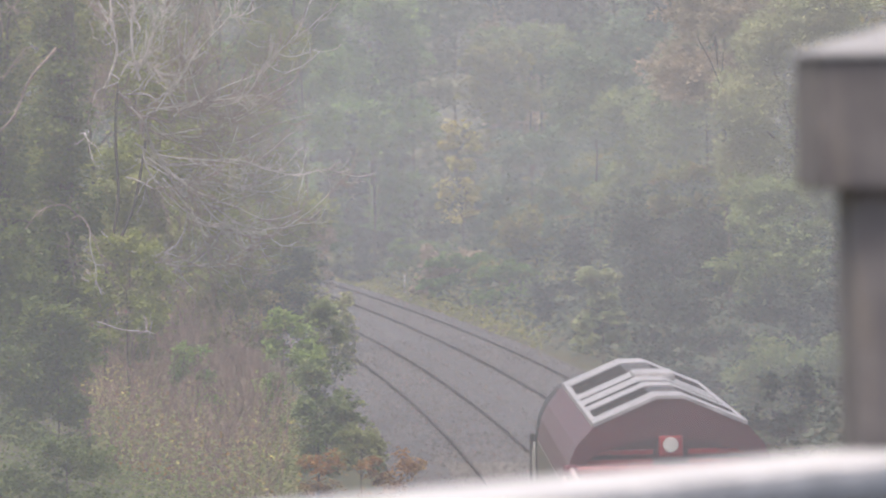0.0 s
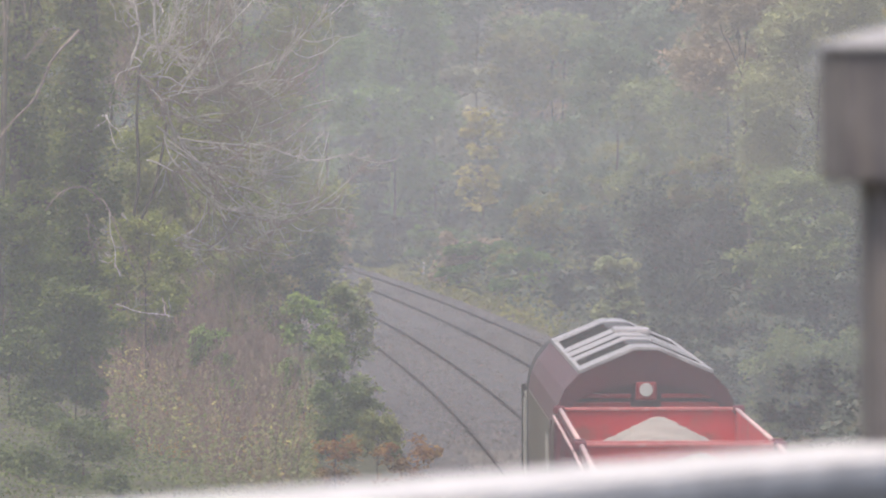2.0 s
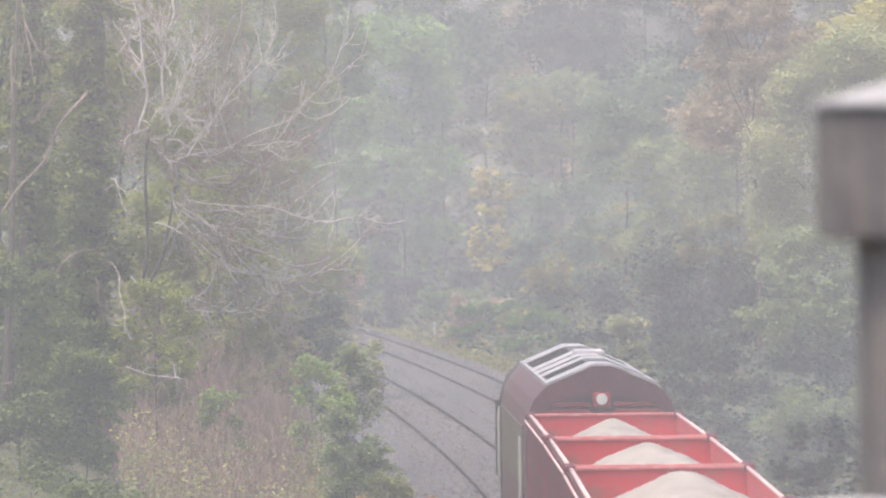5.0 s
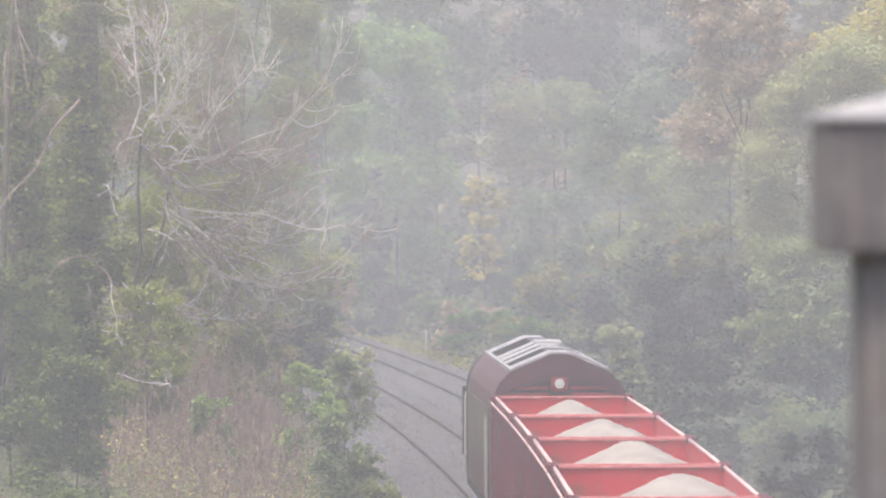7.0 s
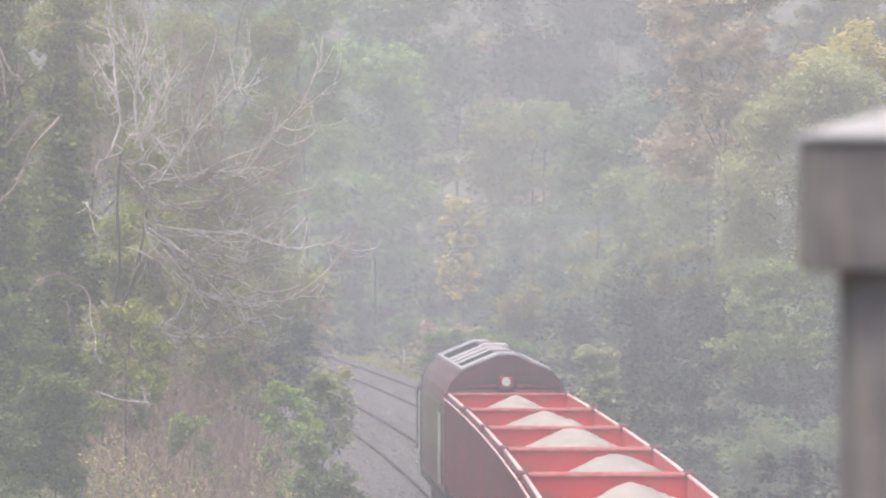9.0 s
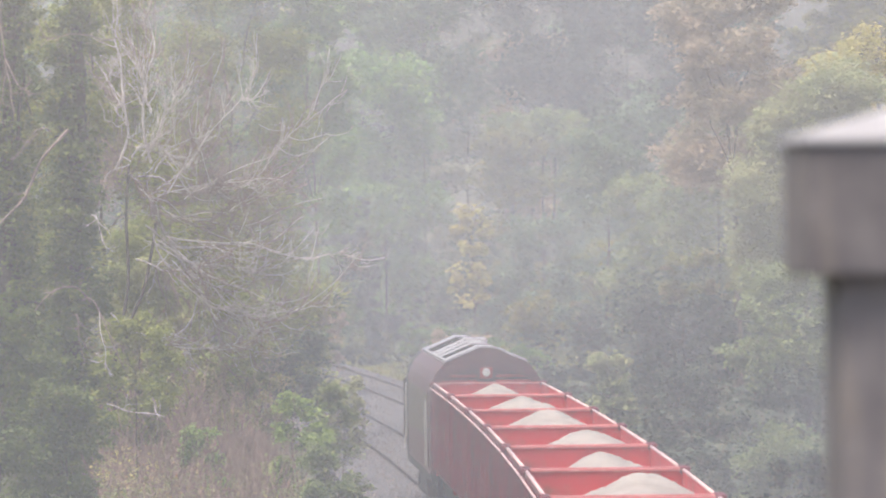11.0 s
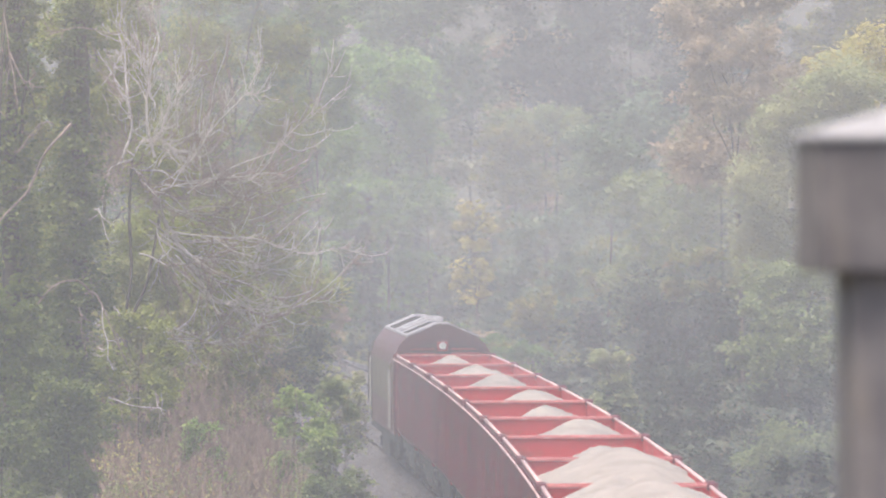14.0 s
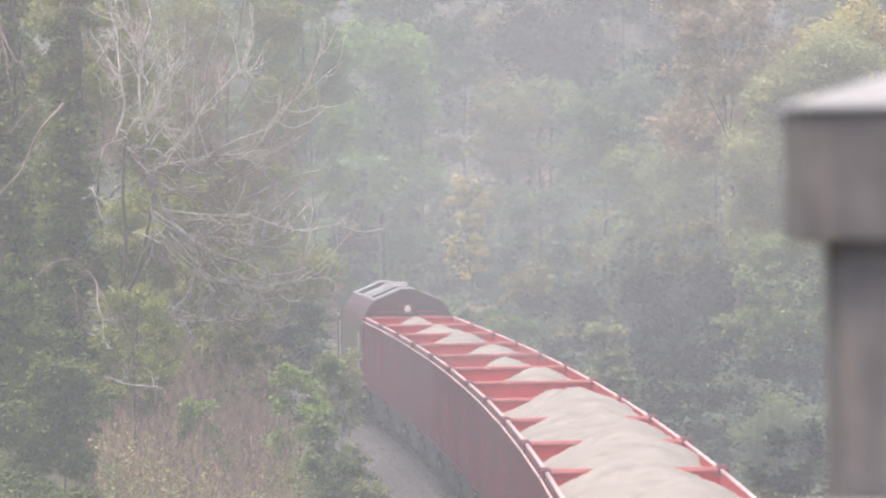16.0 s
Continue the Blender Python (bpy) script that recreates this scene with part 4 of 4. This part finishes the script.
def ivy_column(x, y, h, w, lean, seed, n):
    rr = np.random.default_rng(seed)
    bl = [(lean[0] * f + rr.normal() * 0.2, lean[1] * f, h * f, w * (0.42 + 0.22 * rr.random()) * (1.15 - 0.6 * f), w * 0.5, h * 0.08) for f in np.linspace(0.04, 1, 15)]
    tree("ivy_tree", x, y, h * 1.2, bl, L_IVY, n, 0.095, "tree trunk thickly clad in dark ivy", seed, 0.22, "ivy-clad trees", (lean[0], lean[1]), 0.5)


ivy_column(-7.15, 194, 9.4, 1.15, (0.45, 0), 601, 26000)
ivy_column(-8.5, 203, 10.0, 1.1, (0.2, 0), 602, 18000)


def shoots(V, F, limb, r, count, length, thick, first=3):
    """Twigs that leave a limb, sag and lift at their tips, with finer ones on them."""
    n = len(limb)
    for j in range(count):
        i = int(r.integers(first, n - 1))
        d = limb[i] - limb[i - 1]
        d = d / (np.linalg.norm(d) + 1e-6) + r.normal(size=3) * 0.75
        d[2] += 0.3
        size = length * (0.35 + 0.9 * r.random()) * (1.2 - 0.5 * i / n)
        tw = bend(limb[i], limb[i] + d / np.linalg.norm(d) * size, r, 0.35, 9, droop=-0.2 * r.random() - 0.04)
        tube_path(V, F, tw, thick, thick * 0.5, 4)
        for _ in range(4):
            q = int(r.integers(2, 8))
            d2 = tw[q] - tw[q - 1]
            d2 = d2 / (np.linalg.norm(d2) + 1e-6) + r.normal(size=3) * 0.65
            d2[2] += 0.25
            tube_path(V, F, bend(tw[q], tw[q] + d2 / np.linalg.norm(d2) * size * (0.25 + 0.45 * r.random()), r, 0.25, 7, droop=-0.15), thick * 0.62, thick * 0.36, 3)


def bare_tree():
    """A leafless tree whose limbs sweep out low and lift at the tips."""
    r = np.random.default_rng(77)
    t = empty("bare_tree")
    x, y = -6.3, 197.0
    z = ground_at(x, y) - 0.1
    o = np.array([x, y, z])
    t.location = (x, y, z)
    tagged(t, "bare pale-twigged tree with drooping branches over the bank", "tree")
    V, F = [], []
    hub = np.array([-5.87, y, 8.20]) - o
    tube_path(V, F, bend((0.1, 0.6, 0), hub, r, 0.25, 18), 0.04, 0.03, 7)
    tube_path(V, F, bend(hub * 0.5 + np.array([0.05, 0.3, 0]), hub + np.array([0.5, 0, -1.1]), r, 0.25, 12), 0.04, 0.025, 7)
    raw("trunk", np.concatenate(V), np.concatenate(F), M_BARK, t, smooth=True)
    # each limb: from x, z to x, z in the plane of the tree, and its sag
    inner = [(-5.92, 8.20, -5.99, 11.22, 0.03), (-5.44, 8.26, -5.41, 11.43, 0.03), (-5.55, 7.99, -2.91, 7.89, -0.1), (-5.33, 7.56, -2.10, 9.97, -0.12),
             (-5.44, 7.45, -2.53, 9.16, -0.14), (-5.34, 7.13, -1.52, 6.47, -0.3), (-5.12, 7.02, -1.68, 6.52, -0.08), (-5.33, 7.56, -2.97, 7.87, -0.16),
             (-5.44, 7.23, -2.54, 7.22, -0.12), (-5.23, 6.80, -2.00, 5.82, -0.22), (-5.12, 6.48, -2.43, 5.72, -0.14), (-5.02, 6.26, -3.84, 4.97, -0.1),
             (-5.34, 6.69, -2.97, 6.26, -0.1), (-5.55, 7.56, -3.51, 6.69, -0.08), (-6.26, 5.51, -3.41, 4.86, -0.06), (-5.99, 5.08, -3.19, 5.18, -0.1),
             (-5.77, 6.48, -4.05, 6.47, -0.05)]
    outer = [(-5.87, 8.20, -6.41, 7.24, 0.25), (-5.82, 8.31, -5.01, 8.25, 0.35), (-5.87, 8.20, -5.33, 7.23, 0.15), (-5.87, 8.26, -6.25, 7.99, 0.5),
             (-5.66, 7.77, -4.48, 5.72, 0.1), (-5.44, 8.31, -4.68, 10.46, -0.1), (-5.33, 7.99, -4.03, 10.56, -0.12), (-5.12, 7.77, -3.39, 10.13, -0.12),
             (-5.01, 7.98, -3.82, 9.59, -0.12), (-4.80, 7.55, -2.96, 8.62, -0.15), (-5.55, 8.42, -5.00, 9.81, -0.05), (-5.33, 8.09, -4.36, 9.17, -0.1),
             (-4.90, 7.34, -2.53, 8.19, -0.16), (-5.34, 7.02, -3.40, 5.40, -0.05), (-5.23, 7.23, -2.21, 7.54, -0.12), (-5.97, 9.49, -6.61, 10.47, -0.1),
             (-5.44, 9.17, -5.86, 10.57, -0.1)]
    for k, (ax, az, bx, bz, sag) in enumerate(inner + outer):
        s = np.array([ax, y + 0.3 * r.normal(), az]) - o
        e = np.array([bx, y + 0.9 * r.normal(), bz]) - o
        limb = bend(s, e, r, 0.55, 18, droop=sag)
        V, F = [], []
        thick = 0.032 if k < 2 else 0.019
        tube_path(V, F, limb, thick, 0.006, 5)
        br = raw("branch", np.concatenate(V), np.concatenate(F), M_TWIG, t, smooth=True)
        V, F = [], []
        shoots(V, F, limb, r, 22, 0.95, 0.0105)
        raw("twigs", np.concatenate(V), np.concatenate(F), (M_TWIG, M_TWIGRED, M_TWIGRED)[k % 3], br, smooth=True)


bare_tree()


def bare_boughs():
    """Leafless boughs arching out of the ivy."""
    r = np.random.default_rng(83)
    t = empty("bare_tree")
    t.location = (-8.3, 191.0, ground_at(-8.3, 191.0) - 0.1)
    tagged(t, "leafless tree with pale arching boughs among the ivy", "tree")
    V, F = [], []
    o = np.array(t.location)
    tube_path(V, F, bend((0, 0, 0), (0.3, 0, 9.0), r, 0.1, 10), 0.09, 0.03, 7)
    raw("trunk", np.concatenate(V), np.concatenate(F), M_BARK, t, smooth=True)
    # each bough: from x, z to x, z, its arch and thickness
    arms = [(-6.71, 8.85, -8.21, 6.71, 0.06, 0.03), (-7.93, 10.85, -7.64, 9.10, -0.1, 0.014), (-8.04, 9.72, -8.02, 8.69, 0.1, 0.012),
            (-7.83, 10.13, -7.30, 9.76, -0.3, 0.014), (-6.09, 10.43, -4.94, 9.60, 0.2, 0.012), (-6.31, 5.70, -7.51, 5.13, 0.35, 0.02),
            (-6.47, 5.72, -5.65, 4.46, 0.25, 0.016), (-6.62, 5.52, -6.39, 4.61, 0.2, 0.012), (-6.21, 5.62, -6.03, 4.51, 0.1, 0.011)]
    arms += [(-8.37, 2.55, -7.21, 2.93, -0.15, 0.013), (-8.38, 2.30, -7.52, 1.66, 0.1, 0.014), (-7.87, 1.73, -6.96, 2.17, -0.1, 0.012),
             (-6.09, 10.48, -7.13, 10.32, 0.1, 0.012), (-8.27, 3.58, -7.71, 4.11, -0.1, 0.012), (-7.02, 8.80, -7.65, 8.28, 0.2, 0.014),
             (-6.06, 3.88, -4.96, 3.64, -0.08, 0.011), (-5.17, 3.93, -5.11, 3.30, 0.1, 0.012), (-6.31, 7.26, -6.02, 6.75, 0.2, 0.01)]
    for ax, az, bx, bz, arch, thick in arms:
        limb = bend(np.array([ax, 187.6, az]) - o, np.array([bx, 186.6, bz]) - o, r, 0.3, 16, droop=arch)
        V, F = [], []
        tube_path(V, F, limb, thick, thick * 0.5, 5)
        shoots(V, F, limb, r, 4, 0.45, 0.008)
        raw("branch", np.concatenate(V), np.concatenate(F), M_TWIG if thick < 0.012 else M_TWIGRED, t, smooth=True)


bare_boughs()


def bramble_stems():
    r = np.random.default_rng(31)
    V, F = [], []
    for _ in range(2900):
        y = 176 + 82 * r.random()
        x = -(0.0155 + 0.0175 * r.random()) * y
        z = ground_at(x, y) - 0.05
        h = (0.8 + 1.9 * r.random()) * (1.5 if y > 208 else 1.0)
        e = (x + r.normal() * 0.4, y + r.normal() * 0.4, z + h * (0.5 + 0.5 * r.random()))
        tube_path(V, F, bend((x, y, z), e, r, 0.35, 6, droop=0.15), 0.01, 0.004, 3)
    tagged(raw("bramble_stems", np.concatenate(V), np.concatenate(F), M_STEM), "dead reddish-brown bramble and willowherb stems on the bank", "undergrowth", kind="stuff")
    n = 34000
    y = 165 + 100 * r.random(n)
    x = -(0.013 + 0.02 * r.random(n)) * y
    z = np.array([ground_at(a, b) for a, b in zip(x, y)]) + 1.2 * r.random(n) ** 1.5
    v, f = leaves(n, np.stack([x, y, z], -1), 0.065, r)
    tagged(raw("bramble_leaves", v, f, L_BRAMBLE), "low browning bramble leaves on the bank", "undergrowth", kind="stuff")
    for n, mat, label in ((1100, L_GOLD, "scattered yellow bramble leaves among dead stems"), (800, L_RUST, "scattered rusty bramble leaves among dead stems"), (2200, L_LIME, "scattered yellow-green leaves among dead stems")):
        hearts = r.random((60, 2))
        h = hearts[r.integers(0, 60, n)] + r.normal(size=(n, 2)) * np.array([0.03, 0.015])
        y = 174 + (34 if n < 2000 else 62) * h[:, 1]
        x = -(0.013 + 0.02 * h[:, 0]) * y
        z = np.array([ground_at(a, b) for a, b in zip(x, y)]) + 0.2 + 1.1 * r.random(n)
        v, f = leaves(n, np.stack([x, y, z], -1), 0.075, r)
        tagged(raw("bramble_leaves", v, f, mat), label, "undergrowth", kind="stuff")
    n = 34000
    x, y = -9 + 7.0 * r.random(n), 105 + 75 * r.random(n)
    z = np.array([ground_at(a, b) for a, b in zip(x, y)]) + 0.5 * r.random(n) ** 1.5
    v, f = leaves(n, np.stack([x, y, z], -1), 0.055, r)
    tagged(raw("ivy_cover", v, f, L_IVY), "low ivy and weeds covering the bank by the bridge", "undergrowth", kind="stuff")
    n = 14000
    u, off = 345 + 265 * r.random(n), RIGHT_TOE + 4.0 * r.random(n) ** 1.5 - 0.2
    x, y, _ = line(u, off)
    z = ground_height(u, off) + 0.5 * r.random(n)
    v, f = leaves(n, np.stack([x, y, z], -1), 0.16, r)
    tagged(raw("verge_grass", v, f, L_OLIVE), "rank grass and weeds along the verge", "undergrowth", kind="stuff")

    n = 70000
    u, off = 190 + 400 * r.random(n) ** 1.2, RIGHT_TOE + 0.1 + 16.0 * r.random(n)
    x, y, _ = line(u, off)
    z = ground_height(u, off) + 0.9 * r.random(n) ** 1.4
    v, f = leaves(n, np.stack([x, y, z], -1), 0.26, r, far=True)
    # leaf colour carries the shade under the scrub
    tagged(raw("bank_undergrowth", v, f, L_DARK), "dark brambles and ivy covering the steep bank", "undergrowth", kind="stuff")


bramble_stems()


def marker(x, y, h):
    z = ground_at(x, y)
    p = obj("marker_post", box(B(), x - 0.04, x + 0.04, y - 0.05, y + 0.05, z - 0.1, z + h, 0.01), M_WHITE)
    tagged(p, "short white lineside marker post on the verge", "post", "marker posts")


marker(-1.0, 442, 0.8)

# ---- drifting exhaust haze, put in as pale sheets ----
# the veil is painted: a pale matt tone laid over whatever lies behind
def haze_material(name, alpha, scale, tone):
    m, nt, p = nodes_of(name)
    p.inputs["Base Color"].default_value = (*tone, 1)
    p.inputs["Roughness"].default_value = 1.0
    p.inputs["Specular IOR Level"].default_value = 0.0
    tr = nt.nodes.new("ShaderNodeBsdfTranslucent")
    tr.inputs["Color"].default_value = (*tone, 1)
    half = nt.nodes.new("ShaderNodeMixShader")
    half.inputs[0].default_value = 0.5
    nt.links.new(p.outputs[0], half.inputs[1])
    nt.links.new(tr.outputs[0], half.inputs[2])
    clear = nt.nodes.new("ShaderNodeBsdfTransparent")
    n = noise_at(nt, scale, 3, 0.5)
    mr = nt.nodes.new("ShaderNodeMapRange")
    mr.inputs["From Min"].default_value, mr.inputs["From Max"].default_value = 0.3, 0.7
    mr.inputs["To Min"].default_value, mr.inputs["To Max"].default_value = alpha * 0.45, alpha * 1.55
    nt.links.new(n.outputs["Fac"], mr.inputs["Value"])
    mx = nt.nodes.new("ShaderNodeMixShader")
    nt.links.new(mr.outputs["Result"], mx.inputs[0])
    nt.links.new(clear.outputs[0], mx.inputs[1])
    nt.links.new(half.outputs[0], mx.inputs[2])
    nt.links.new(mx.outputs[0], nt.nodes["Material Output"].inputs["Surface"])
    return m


def haze(y, half_width, z0, z1, alpha, seed):
    """A thin part-transparent sheet that paints a bank of drifting haze across the cutting."""
    k = 24
    xs = np.linspace(-half_width, half_width, k)
    V, r = [], np.random.default_rng(seed)
    for z in np.linspace(z0, z1, 9):
        for x in xs:
            V.append((x, y + 0.4 * math.sin(x * 0.3 + seed) + 0.9 * math.sin(z * 0.5 + seed), z))
    idx = np.arange(9 * k).reshape(9, k)
    F = np.stack([idx[:-1, :-1], idx[:-1, 1:], idx[1:, 1:], idx[1:, :-1]], -1).reshape(-1, 4)
    # the veil's tone is bluer on the far sheets
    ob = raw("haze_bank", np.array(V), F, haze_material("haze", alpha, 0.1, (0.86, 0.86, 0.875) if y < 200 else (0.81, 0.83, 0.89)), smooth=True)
    return tagged(ob, "thin pale sheet painted as exhaust haze across the cutting", "haze", "haze banks", "stuff")


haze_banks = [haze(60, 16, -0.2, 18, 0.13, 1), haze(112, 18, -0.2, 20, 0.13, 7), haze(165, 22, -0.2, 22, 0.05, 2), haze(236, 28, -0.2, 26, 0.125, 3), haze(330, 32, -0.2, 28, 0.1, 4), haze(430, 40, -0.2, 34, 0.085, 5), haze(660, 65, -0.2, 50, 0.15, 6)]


# ---- what moves ----
TRAIN = [(0.0, 126.89), (1.0, 136.72), (2.0, 146.58), (3.0, 156.48), (4.0, 166.45), (5.0, 176.51), (6.0, 186.67), (7.0, 196.96), (8.0, 207.39), (9.0, 217.98),
         (10.0, 228.75), (11.0, 239.72), (12.0, 250.9), (13.0, 262.32), (14.0, 274.0), (15.0, 285.94), (16.0, 298.17)]


def riding(mid, half_base):
    """Rows for a vehicle whose middle runs at front + mid, on two bogies half_base apart from it."""
    rows = []
    for t, front in TRAIN:
        xa, ya, _ = line(front + mid + half_base)
        xb, yb, _ = line(front + mid - half_base)
        rows.append((t, pose(float(xa + xb) / 2, float(ya + yb) / 2, 0, 0, 0, math.degrees(math.atan2(-(xa - xb), ya - yb)))))
    return rows


def motions():
    for k, bank in enumerate(haze_banks):
        walk(bank, [(0.0, pose(-1.5 + 0.3 * k, 0, 0)), (8.0, pose(0, 0, 0.1)), (16.0, pose(1.5 - 0.3 * k, 0, 0.3))])
    walk(loco, riding(1.5 + 10.67, 6.6))
    for k, (w, ld) in enumerate(vehicles):
        rows = riding(-WAGON_L / 2 - k * WAGON_PITCH, WAGON_L / 2 - 2.6)
        walk(w, rows)
        walk(ld, rows)


motions()
